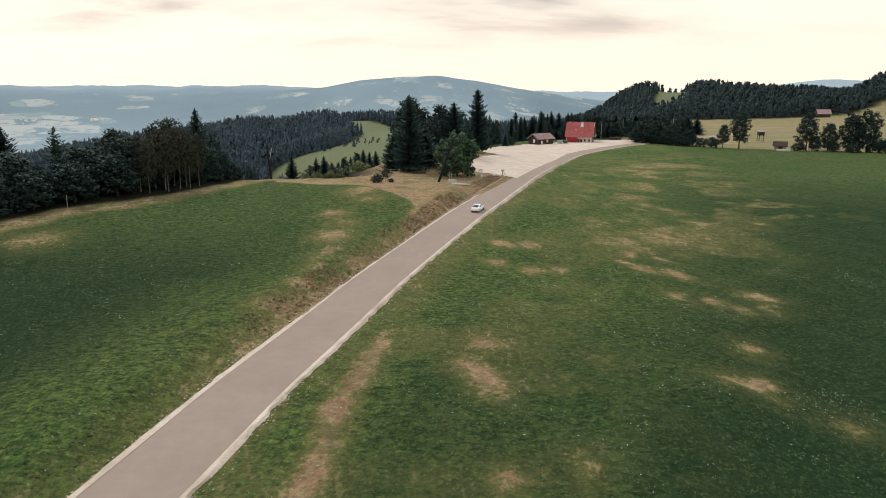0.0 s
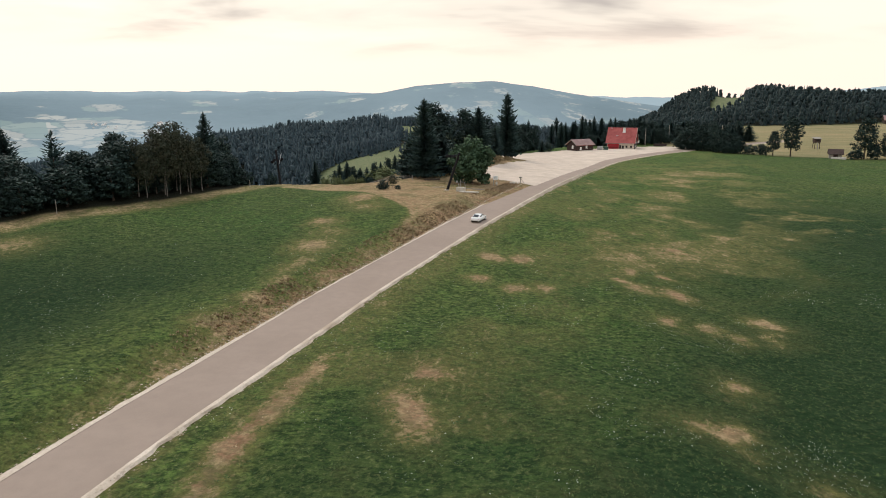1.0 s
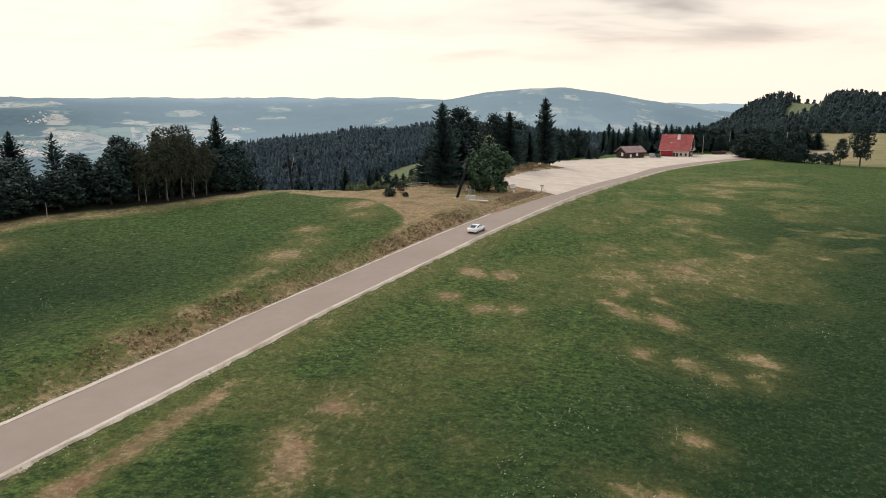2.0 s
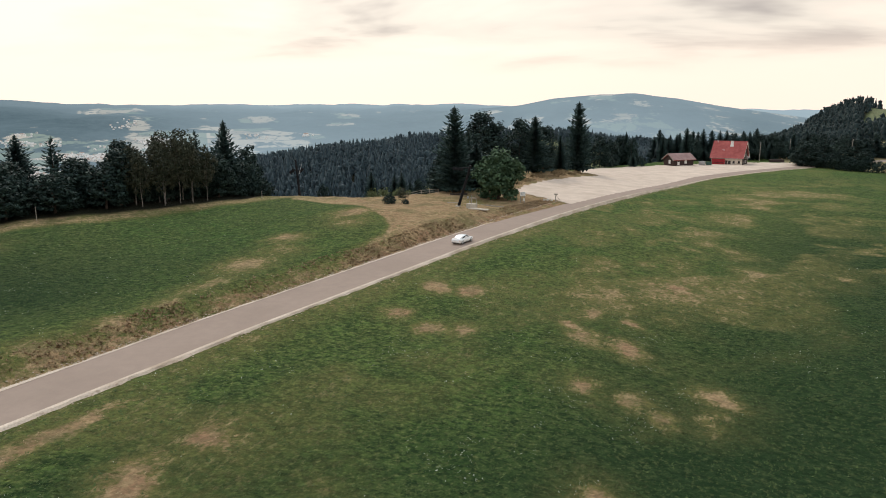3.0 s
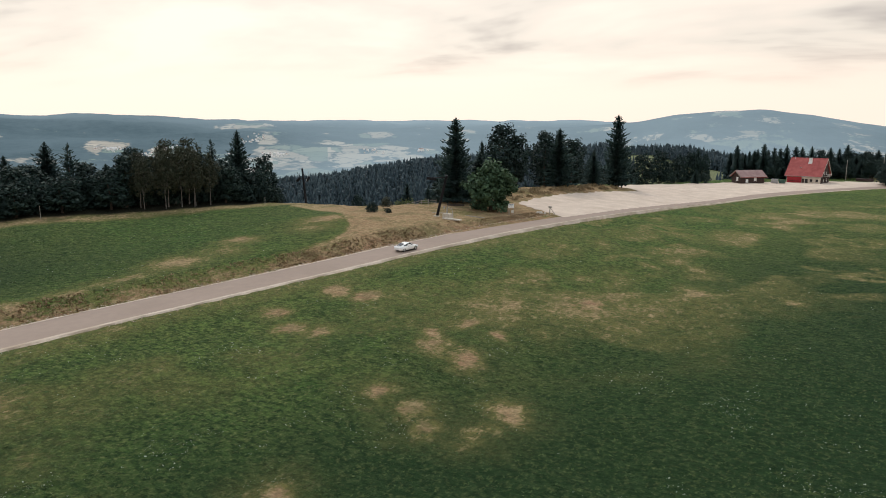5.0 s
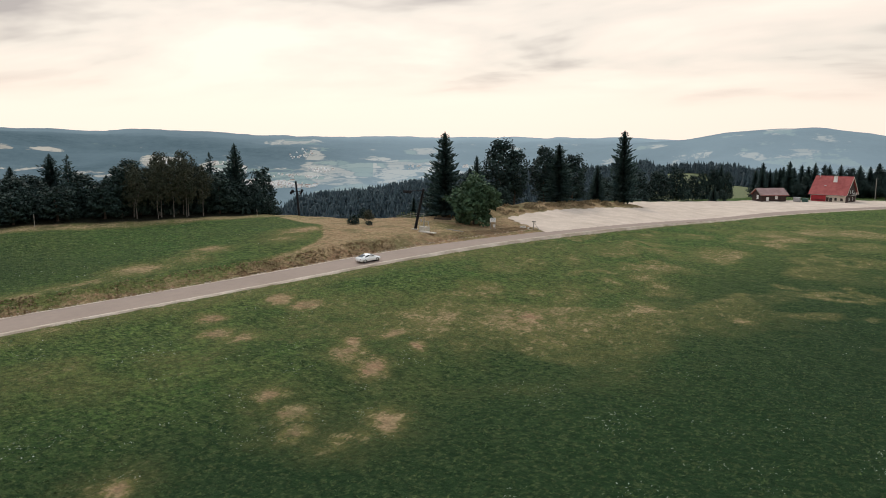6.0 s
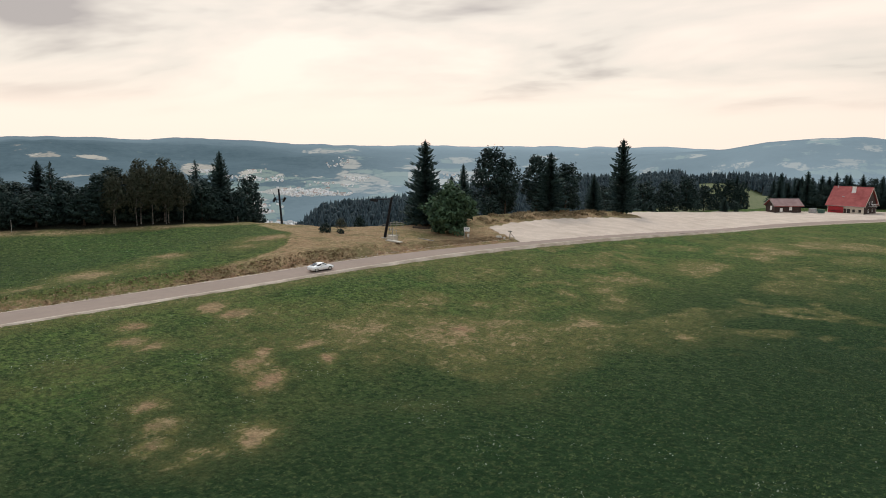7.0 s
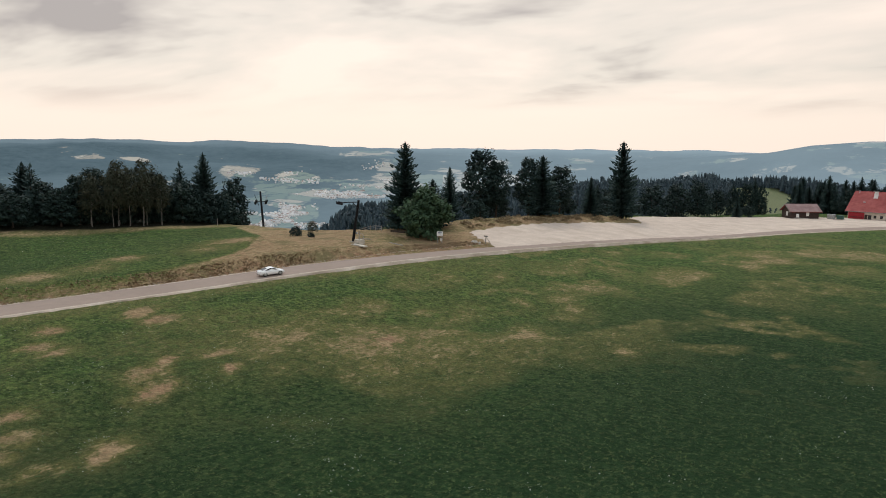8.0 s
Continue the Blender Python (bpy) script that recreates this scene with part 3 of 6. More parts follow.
def zones(x, y):
    """How dry, wooded or hay-yellow the ground is."""
    road, side, _ = chain(ROAD_LINE, x, y)
    n1, n2, n3, n4 = cloud(x, y, 9, 1), cloud(x, y, 3.2, 2), cloud(x, y, 34, 3), cloud(x, y, 2.6, 27)
    dry = np.zeros(np.shape(x))
    # verge and bank beside the road
    field, dryside, _ = chain(FIELD_END, x, y)
    reach = field * dryside + 3.0 * (n1 - 0.5) + 2.0 * (n2 - 0.5)
    crisp = ease(118, 136, y)
    bank = (side > 0) * ease(-1.2 - 3.5 * (1 - crisp), 0.8 + 2.0 * (1 - crisp), reach) * (road < 70) * (1 - ease(280, 300, y)) * (x > -50)
    dry = np.maximum(dry, bank * (0.46 + 0.34 * n2 + crisp * (-0.14 + 0.54 * n1)) * (0.40 + 0.60 * ease(45, 80, y)))
    # the trodden rim of the knoll
    dry = np.maximum(dry, (side > 0) * crisp * np.exp(-((field - 0.6) / 1.1) ** 2) * (0.55 + 0.5 * n2) * (x > -40))
    for k, (px, py, a, b) in enumerate(LOBES):
        u, v = (y - py) + 0.12 * (x - px), (x - px) - 0.12 * (y - py)
        dry = np.maximum(dry, (0.76 + 0.12 * math.sin(k * 1.9)) * np.exp(-((u / a / 1.3) ** 2 + ((v + 1.6 * (n4 - 0.5)) / b / 1.8) ** 2) ** 0.75) * (0.50 + 0.9 * n2))
    # the worn strip that runs beside the road across the meadow
    worn = 7.4 + 3.3 * (1 - ease(42, 72, y)) + 1.4 * (n1 - 0.5)
    dry = np.maximum(dry, (side < 0) * np.exp(-((road - worn) / 1.7) ** 2) * (0.42 + 0.62 * n2) * (1 - ease(64, 84, y)))
    dry = np.maximum(dry, (side < 0) * (1 - ease(5.5, 12.0, road)) * (0.20 + 0.30 * n2) * ease(60, 84, y) * (1 - ease(150, 190, y)))
    dry = np.maximum(dry, (side < 0) * (1 - ease(4.0, 6.2, road)) * 0.55 * n2)
    # the strip of dry grass before the wood
    front, fside, _ = chain(WOOD_FRONT, x, y)
    dry = np.maximum(dry, (1 - ease(2.0, 6.5, front)) * (0.40 + 0.40 * n2) * (x < -38))
    # parched places on the open meadow, singly and in drifts
    for spots, depth in ((BARE, 0.96), (THIN, 0.52)):
        for k, (px, py, a, b) in enumerate(spots):
            turn = 1.83 + 0.35 * math.sin(k * 2.3)
            u, v = (x - px) * math.cos(turn) + (y - py) * math.sin(turn), -(x - px) * math.sin(turn) + (y - py) * math.cos(turn)
            u, v = u + 2.2 * (n2 - 0.5) + 1.2 * (n1 - 0.5), v + 2.6 * (n4 - 0.5)
            dry = np.maximum(dry, (depth - 0.12 * math.sin(k * 1.7)) * np.exp(-((u / a / 1.3) ** 2 + (v / b / 1.5) ** 2) ** 0.8) * (0.66 + 0.70 * n2))
            dry = np.maximum(dry, 0.27 * np.exp(-(u / (a + 3.5)) ** 2 - (v / (b + 3.0)) ** 2) * (0.35 + 1.0 * n2))
    drift = np.exp(-((x - 42 - (y - 145) * 0.30) / 24.0) ** 2) * ease(84, 128, y) * (1 - ease(270, 330, y)) * (side < 0)
    dry = np.maximum(dry, drift * (0.09 + 0.46 * ease(0.42, 0.68, n1) * (0.40 + 1.1 * n2)))
    dry = np.maximum(dry, (side < 0) * (1 - ease(14, 48, road + 16 * (n3 - 0.5))) * (0.02 + 0.26 * ease(0.38, 0.75, n1)))
    flecks = cloud(x, y, 4.5, 23)
    dry = np.maximum(dry, (side < 0) * ease(118, 160, y) * (1 - ease(250, 300, y)) * ease(0.58, 0.76, flecks) * 0.44 * (1 - ease(75, 100, x)))
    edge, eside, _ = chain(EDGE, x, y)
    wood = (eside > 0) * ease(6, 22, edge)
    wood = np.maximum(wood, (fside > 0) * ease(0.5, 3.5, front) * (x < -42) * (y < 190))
    h_d, h_side, _ = chain(HEDGE, x, y)
    beyond = (h_side > 0) * (x > 98)
    hay = beyond * ease(0, 4, h_d)
    r = np.hypot(x, y)
    upper = 548 + 0.22 * (x - 176)
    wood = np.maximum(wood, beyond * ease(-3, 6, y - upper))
    clear = np.exp(-((x + 85 + 0.5 * (y - 1060)) / 75) ** 2 - ((y - 1060) / 150) ** 2) + np.exp(-((x + 100) / 55) ** 2 - ((y - 640) / 130) ** 2) + np.exp(-((x + 50) / 55) ** 4 - ((y - 800) / 190) ** 4) + np.exp(-((x - 0.314 * y) / 20) ** 4 - ((y - 850) / 150) ** 6)
    glade = ease(0.35, 0.5, clear)
    return np.stack([dry * (1 - hay), wood * (1 - glade), hay * (1 - wood), glade * (r > 500)], -1)


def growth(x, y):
    """Where the grass is rich, and darkened for lens vignetting, and where the soil lies bare."""
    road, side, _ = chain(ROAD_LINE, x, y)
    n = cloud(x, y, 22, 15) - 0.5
    # richer grass away from the road, also painted-in vignette darkening
    lush_vignette = np.where(side > 0, ease(9, 30, road + 12 * n) * (1 - 0.85 * ease(84, 135, y)), ease(14, 48, road + 34 * n) * (1 - 0.75 * ease(135, 225, y)) * (1 - 0.55 * np.exp(-((x - 44) / 20) ** 2 - ((y - 140) / 40) ** 2)))
    lush_vignette = np.maximum(lush_vignette, (side < 0) * ease(9, 16, road) * (1 - ease(60, 100, y)) * 0.6)
    worn = 7.4 + 3.3 * (1 - ease(42, 72, y))
    bare = (side < 0) * np.exp(-((road - worn) / 1.6) ** 2) * (1 - ease(58, 80, y)) + 0.5 * (side > 0) * ease(110, 150, y) * (x > -30)
    bare = np.maximum(bare, 0.95 * (side > 0) * (1 - ease(5.5, 9.0, road)) * ease(66, 92, y) * (y < 189))
    for k, (px, py, a, b) in enumerate(BARE):
        bare = np.maximum(bare, (0.70 + 0.28 * math.sin(k * 2.9)) * np.exp(-((x - px) ** 2 + (y - py) ** 2) / (1.2 * a) ** 2))
    return np.stack([lush_vignette, bare, 0 * x, 0 * x + 1], -1)


def polar_sheet(name, cx, cy, radii, segments, level, colours, material, more=None):
    a = np.linspace(0, 2 * np.pi, segments, endpoint=False)
    r = np.asarray(radii)
    x, y = cx + r[:, None] * np.sin(a)[None], cy + r[:, None] * np.cos(a)[None]
    z = level(x, y)
    co = np.stack([x, y, z], -1).reshape(-1, 3)
    n, s = len(r), segments
    i, j = np.meshgrid(np.arange(n - 1), np.arange(s), indexing="ij")
    k = (j + 1) % s
    quads = np.stack([i * s + j, (i + 1) * s + j, (i + 1) * s + k, i * s + k], -1).reshape(-1, 4)
    me = bpy.data.meshes.new(name)
    me.vertices.add(len(co))
    me.vertices.foreach_set("co", co.astype(np.float32).ravel())
    me.loops.add(quads.size)
    me.loops.foreach_set("vertex_index", quads[:, ::-1].astype(np.int32).ravel())
    me.polygons.add(len(quads))
    me.polygons.foreach_set("loop_start", np.arange(0, quads.size, 4, dtype=np.int32))
    me.polygons.foreach_set("loop_total", np.full(len(quads), 4, np.int32))
    me.polygons.foreach_set("use_smooth", np.ones(len(quads), bool))
    me.update()
    tint = me.attributes.new("zone", "FLOAT_COLOR", "POINT")
    tint.data.foreach_set("color", colours(x, y).reshape(-1, 4).astype(np.float32).ravel())
    if more:
        second = me.attributes.new("growth", "FLOAT_COLOR", "POINT")
        second.data.foreach_set("color", more(x, y).reshape(-1, 4).astype(np.float32).ravel())
    me.materials.append(material)
    me.validate()
    return new(name, me)


# ---- ground ----
def ground_level(x, y):
    z = height(x, y)
    road, _, _ = chain(ROAD_LINE, x, y)
    yard = inside(YARD, x, y)
    return z - 0.10 * np.maximum(1 - ease(4.0, 5.2, road), yard)


near_rings = [0.001] + list(np.arange(0.5, 205, 0.95))
far_rings = list(205 * 1.022 ** np.arange(0, 143))
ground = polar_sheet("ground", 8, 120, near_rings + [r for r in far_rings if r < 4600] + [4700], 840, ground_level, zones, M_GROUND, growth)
tagged(ground, "green hilltop meadow with parched brown patches above a valley", "ground", kind="structure")


def strip(name, offsets, lift, material, label, line, start=0, stop=None):
    """A band along the road between two distances from its middle, draped over the ground."""
    pts = [Vector((p[0], p[1], 0)) for p in line][start:stop]
    faces = []
    cols = len(offsets)
    mids = plateau(np.array([p.x for p in pts]), np.array([p.y for p in pts]))
    flat, raised = [], []
    for k, p in enumerate(pts):
        way = (pts[min(k + 1, len(pts) - 1)] - pts[max(k - 1, 0)]).normalized()
        side = Vector((way.y, -way.x, 0))
        for o, up in offsets:
            flat.append(p + side * (o(k) if callable(o) else o))
            raised.append(None if up is None else float(mids[k]) + lift + up)
    low = ground_level(np.array([q.x for q in flat]), np.array([q.y for q in flat])) - 0.06
    verts = [(q.x, q.y, z if z is not None else float(g)) for q, z, g in zip(flat, raised, low)]
    for k in range(len(pts) - 1):
        for c in range(cols - 1):
            faces.append((k * cols + c, k * cols + c + 1, (k + 1) * cols + c + 1, (k + 1) * cols + c))
    ob = new(name, mesh_from(name, verts, faces, material))
    return tagged(ob, label, name, kind="structure")


FINE_LINE = [tuple(p) for p in bend(ROAD, 1.0)]
strip("road", [(-3.45, -0.25), (-3.45, 0.0), (-1.7, 0.035), (0.0, 0.05), (1.7, 0.035), (3.35, 0.0), (3.35, -0.25)], 0.06, M_ASPHALT, "single-track asphalt road over the hilltop", FINE_LINE)


def ragged(base, reach, seed):
    return lambda k: base + reach * (float(value_noise(np.float64(k * 0.33), np.float64(seed), seed)) - 0.5) + 0.5 * reach * (float(value_noise(np.float64(k * 0.17), np.float64(seed), seed + 3)) - 0.5)


yard_at = next(k for k, p in enumerate(FINE_LINE) if p[1] > 187)
HALF_LINE = [tuple(p) for p in bend(ROAD, 0.45)]
half_at = next(k for k, p in enumerate(HALF_LINE) if p[1] > 187)
def widening(base, more):
    """The shoulder is broad where the road comes up the slope, and narrow under the bank."""
    return lambda k: base(k) + more * (1 - float(ease(62, 90, HALF_LINE[min(k, len(HALF_LINE) - 1)][1])))


def narrowing(base, less):
    """Along the yard the shoulder is all but overgrown."""
    return lambda k: base(k) - less * float(ease(212, 232, HALF_LINE[min(k, len(HALF_LINE) - 1)][1]))


strip("verge", [(widening(ragged(-3.95, 0.4, 3), -0.18), None), (widening(ragged(-3.8, 0.25, 5), -0.18), 0.02), (-3.4, 0.03)], 0.06, M_SHOULDER, "pale gravel shoulder between asphalt and bank", HALF_LINE, 0, half_at)
strip("verge", [(3.32, 0.03), (narrowing(ragged(3.65, 0.3, 7), 0.22), 0.02), (narrowing(ragged(4.0, 0.45, 8), 0.25), None)], 0.06, M_SHOULDER, "pale crumbling gravel shoulder beside the meadow", HALF_LINE)


def build_yard():
    """The gravel yard: a fine grid cut to its border."""
    bm = bmesh.new()
    step = 1.0
    grid = {}
    for i in range(0, 124):
        for j in range(0, 220):
            x, y = 0 + i * step, 172 + j * step
            grid[i, j] = (x, y)
    xs = np.array([p[0] for p in grid.values()])
    ys = np.array([p[1] for p in grid.values()])
    dist, _, _ = chain([(x, y, 0) for x, y in YARD + YARD[:1]], xs, ys)
    within = inside(YARD, xs, ys)
    keys = list(grid)
    keep = {k: bool(w or d < 0.45) for k, w, d in zip(keys, within, dist)}
    zs = dict(zip(keys, height(xs, ys)))
    made = {}

    def vert(k):
        if k not in made:
            x, y = grid[k]
            made[k] = bm.verts.new((x + 0.25 * math.sin(y * 1.7 + x), y + 0.25 * math.sin(x * 2.1), zs[k] + 0.03))
        return made[k]

    for i in range(123):
        for j in range(219):
            cell = [(i, j), (i + 1, j), (i + 1, j + 1), (i, j + 1)]
            if all(keep[c] for c in cell):
                bm.faces.new([vert(c) for c in cell])
            elif sum(keep[c] for c in cell) == 3:
                bm.faces.new([vert(c) for c in cell if keep[c]])
    me = bpy.data.meshes.new("pavement")
    bm.to_mesh(me)
    bm.free()
    me.materials.append(M_GRAVEL)
    tagged(new("pavement", me), "wide pale gravel yard in front of the chalet", "gravel yard", kind="structure")


build_yard()


# ---- far hills across the valley ----
def far_level(x, y):
    dx, dy = x - 40, y - 30
    az, r = np.degrees(np.arctan2(dx, dy)), np.hypot(dx, dy)
    rim = np.interp(az, [-180, -100, -67, -60, -50, -42, -34, -25, -18, -5, 5, 12, 18, 28, 33, 60, 180], [0.4, 0.4, 0.45, 0.55, 0.45, 0.22, 0.1, 0.15, 0.16, -0.2, -0.22, -0.2, -0.35, 0.5, 0.12, 0.3, 0.4])
    rim = rim + 0.16 * (value_noise(az / 5.0 + 40, az * 0, 3) - 0.5) + 0.09 * (value_noise(az / 1.3 + 200, az * 0, 5) - 0.5) + 0.05 * (value_noise(az / 0.4 + 900, az * 0, 6) - 0.5)
    crest = 26.5 + 4600 * np.tan(np.radians(rim))
    lie = ease(1800, 4600, r) * 0.6 + 0.4 * np.clip((r - 1800) / 2800, 0, 1)
    rolls = (cloud(x, y, 700, 4) - 0.5) * 80 * ease(2900, 3400, r) * (1 - ease(3900, 4500, r)) + (cloud(x, y, 260, 6) - 0.5) * 22 * ease(2900, 3300, r)
    z = -203 + (crest + 203) * lie + rolls
    dome = np.interp(az, [-30, -19.5, -16.7, -13.7, -9.9, -7.2, -3.7, -1.1, 2.0, 5.2, 7.8, 11.7, 16, 24], [-3.2, -1.25, -0.66, -0.25, 0.05, 0.58, 0.87, 0.87, 0.55, -0.03, -0.4, -0.95, -1.6, -3.0])
    top = 26.5 + 3700 * np.tan(np.radians(dome))
    hill = top - (260 * ease(0, 1500, 3700 - r) + 90 * ease(0, 900, r - 3700))
    return np.maximum(np.maximum(z, hill + (cloud(x, y, 300, 7) - 0.5) * 26 * (np.abs(r - 3700) > 60)), -300) - 40 * (1 - ease(1750, 1950, r))


# fields across the valley: two bearings, two distances, how tilled
VALLEY_FIELDS = [(-51.4, -48.9, 3040, 3340, 0.9), (-48.9, -45.9, 2650, 2880, 0.45), (-47.6, -44.7, 2390, 2620, 0.1), (-46.8, -43.6, 2020, 2390, 0.05), (-49.7, -48.0, 2000, 2310, 0.05), (-42.4, -38.6, 2560, 2910, 0.12),
                 (-46.0, -42.3, 2580, 2760, 0.35), (-39.5, -36.5, 2930, 3210, 0.8), (-36.2, -33.8, 2800, 3140, 0.5), (-51.0, -48.6, 2980, 3060, 0.5), (-47.2, -44.2, 2890, 3160, 0.4), (-27.0, -25.4, 3040, 3180, 0.6),
                 (-33.3, -31.4, 2740, 3200, 0.9), (-32.8, -30.8, 2610, 2960, 0.8), (-31.0, -27.4, 2960, 3110, 0.4), (-5.7, -4.5, 2990, 3060, 0.5)]
HILL_FIELDS = [(-42.3, -38.7, 4090, 4250, 0.8), (-39.3, -38.4, 3300, 3900, 0.6), (-31.4, -28.9, 3560, 3740, 0.7), (-29.8, -28.0, 3110, 3280, 0.7), (-32.8, -29.4, 3140, 3300, 0.4), (-23.8, -22.6, 3640, 3980, 0.6),
               (-25.2, -22.4, 3400, 3500, 0.6), (-16.4, -14.6, 3200, 3290, 0.8), (-13.2, -11.5, 3370, 3480, 0.5), (-9.0, -7.8, 3150, 3270, 0.5), (-4.5, -2.9, 3360, 3620, 0.4), (-2.1, -1.1, 3050, 3130, 0.5),
               (-62, -60, 3500, 3620, 0.7), (-58.5, -56.8, 3560, 3680, 0.7), (-35, -33, 3300, 3420, 0.6)]


def far_zones(x, y):
    dx, dy = x - 40, y - 30
    az, r = np.degrees(np.arctan2(dx, dy)), np.hypot(dx, dy)
    field, tilled = 0.10 + 0.18 * (1 - ease(2900, 3200, r)) + 0.06 * ease(-40, -32, az) + 0.14 * ease(-14, 0, az), 0.3 + 0.5 * cloud(x, y, 250, 17)
    field = field + 0.10 * ease(2400, 2480, r) * (1 - ease(3050, 3250, r)) * ease(-51, -49, az) * (1 - ease(-31, -28, az))
    for a0, a1, r0, r1, t in VALLEY_FIELDS + HILL_FIELDS:
        m = ease(a0 - 1.0, a0 + 1.0, az) * (1 - ease(a1 - 1.0, a1 + 1.0, az)) * ease(r0 - 80, r0 + 70, r) * (1 - ease(r1 - 70, r1 + 80, r))
        tilled = tilled + (t - tilled) * (m > 0.004)
        field = np.maximum(field, m ** 0.7)
    # the two wooded spurs that come down between the houses
    field = field * (1 - 0.9 * ease(-44.2, -43.4, az) * (1 - ease(-39.2, -38.4, az)) * (1 - ease(2480, 2560, r)) * ease(2040, 2080, r))
    # share of haze colour painted in, by bearing and distance
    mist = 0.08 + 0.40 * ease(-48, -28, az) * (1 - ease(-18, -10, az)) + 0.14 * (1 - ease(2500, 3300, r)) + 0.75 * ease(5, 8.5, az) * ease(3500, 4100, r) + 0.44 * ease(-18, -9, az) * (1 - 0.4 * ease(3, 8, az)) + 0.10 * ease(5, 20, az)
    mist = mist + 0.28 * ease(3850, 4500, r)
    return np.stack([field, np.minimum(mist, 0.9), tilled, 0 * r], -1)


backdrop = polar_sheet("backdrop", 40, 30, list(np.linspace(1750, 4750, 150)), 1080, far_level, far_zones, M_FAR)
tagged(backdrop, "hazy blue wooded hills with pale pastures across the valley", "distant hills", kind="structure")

# ---- trees ----
def trunk_bmesh(rnd, h, r, bend_by=0.3, limbs=()):
    """A tapered, slightly bent trunk with limbs: (height, length, turn, rise)."""
    bm = bmesh.new()
    n = 7
    line = [Vector((bend_by * math.sin(k * 0.9 + rnd.random()) * k / n, bend_by * math.cos(k * 1.3) * k / n, -0.4 + (h + 0.4) * k / n)) for k in range(n + 1)]
    for k in range(n):
        ra, rb = r * (1 - 0.93 * k / n) * (1.35 if k == 0 else 1), r * (1 - 0.93 * (k + 1) / n)
        rod(line[k], line[k + 1], ra, rb, 7, bm)
    for z, length, turn, rise in limbs:
        k = min(n - 1, int(z / h * n))
        a = line[k].lerp(line[k + 1], z / h * n - k)
        b = a + Vector((math.cos(turn), math.sin(turn), rise * 0.6)) * length * 0.5
        c = b + Vector((math.cos(turn + 0.3), math.sin(turn + 0.3), rise)) * length * 0.5
        rr = r * 0.42 * (1 - 0.6 * z / h)
        rod(a, b, rr, rr * 0.6, 5, bm)
        rod(b, c, rr * 0.6, rr * 0.15, 5, bm)
    return bm


def spruce_crown(rnd, h, reach, base=0.08, gaps=0.0, whorls=40, droop=0.5, fullness=9, taper=0.78):
    """Whorls of drooping boughs, each a spray of small needle fans."""
    verts, faces = [], []

    def fan(p, q, r):
        n = len(verts)
        verts.extend((p, q, r))
        faces.append((n, n + 1, n + 2))

    for w in range(whorls):
        f = w / (whorls - 1)
        z = h * (base + (1 - base) * f ** 0.92)
        spread = reach * (1 - f) ** taper * (0.80, 1.08, 0.95, 0.74)[w % 4] * (0.88 + 0.3 * rnd.random()) + 0.18
        if f < 0.1:
            spread *= 0.75 + 2.5 * f
        count = max(4, int(fullness * (0.55 + 0.6 * (1 - f))))
        for b in range(count):
            if rnd.random() < gaps:
                continue
            turn = b / count * math.tau + w * 1.7 + rnd.uniform(-0.35, 0.35)
            length = spread * rnd.uniform(0.70, 1.06)
            rise = 0.25 - droop * (1 - f) * rnd.uniform(0.7, 1.2)
            d, s = Vector((math.cos(turn), math.sin(turn), 0)), Vector((-math.sin(turn), math.cos(turn), 0))
            zz = z + rnd.uniform(-0.3, 0.3) * h / whorls
            steps = max(2, int(length / 0.75))
            last = Vector((0, 0, zz))
            for k in range(1, steps + 1):
                g = k / steps
                tip = d * length * g + Vector((0, 0, zz + rise * length * g + 0.22 * length * g * g * g))
                width = (0.28 + 0.50 * (1 - g)) * min(1.2, 0.5 + 0.3 * length) * rnd.uniform(0.7, 1.25)
                hang = Vector((0, 0, -width * rnd.uniform(0.7, 1.3)))
                fan(last, tip, last.lerp(tip, 0.4) + s * width + hang * 0.8)
                fan(tip, last, last.lerp(tip, 0.4) - s * width + hang * 0.8)
                fan(last, last.lerp(tip, 1.2), last.lerp(tip, 0.6) + hang * 1.5)
                last = tip
    # the leading shoot
    for k in range(5):
        a = k * 1.25
        fan(Vector((0.05 * math.cos(a), 0.05 * math.sin(a), h * 1.03)), Vector((0.3 * math.cos(a), 0.3 * math.sin(a), h * 0.95)), Vector((0.2 * math.cos(a + 0.8), 0.2 * math.sin(a + 0.8), h * 0.93)))
    return verts, faces


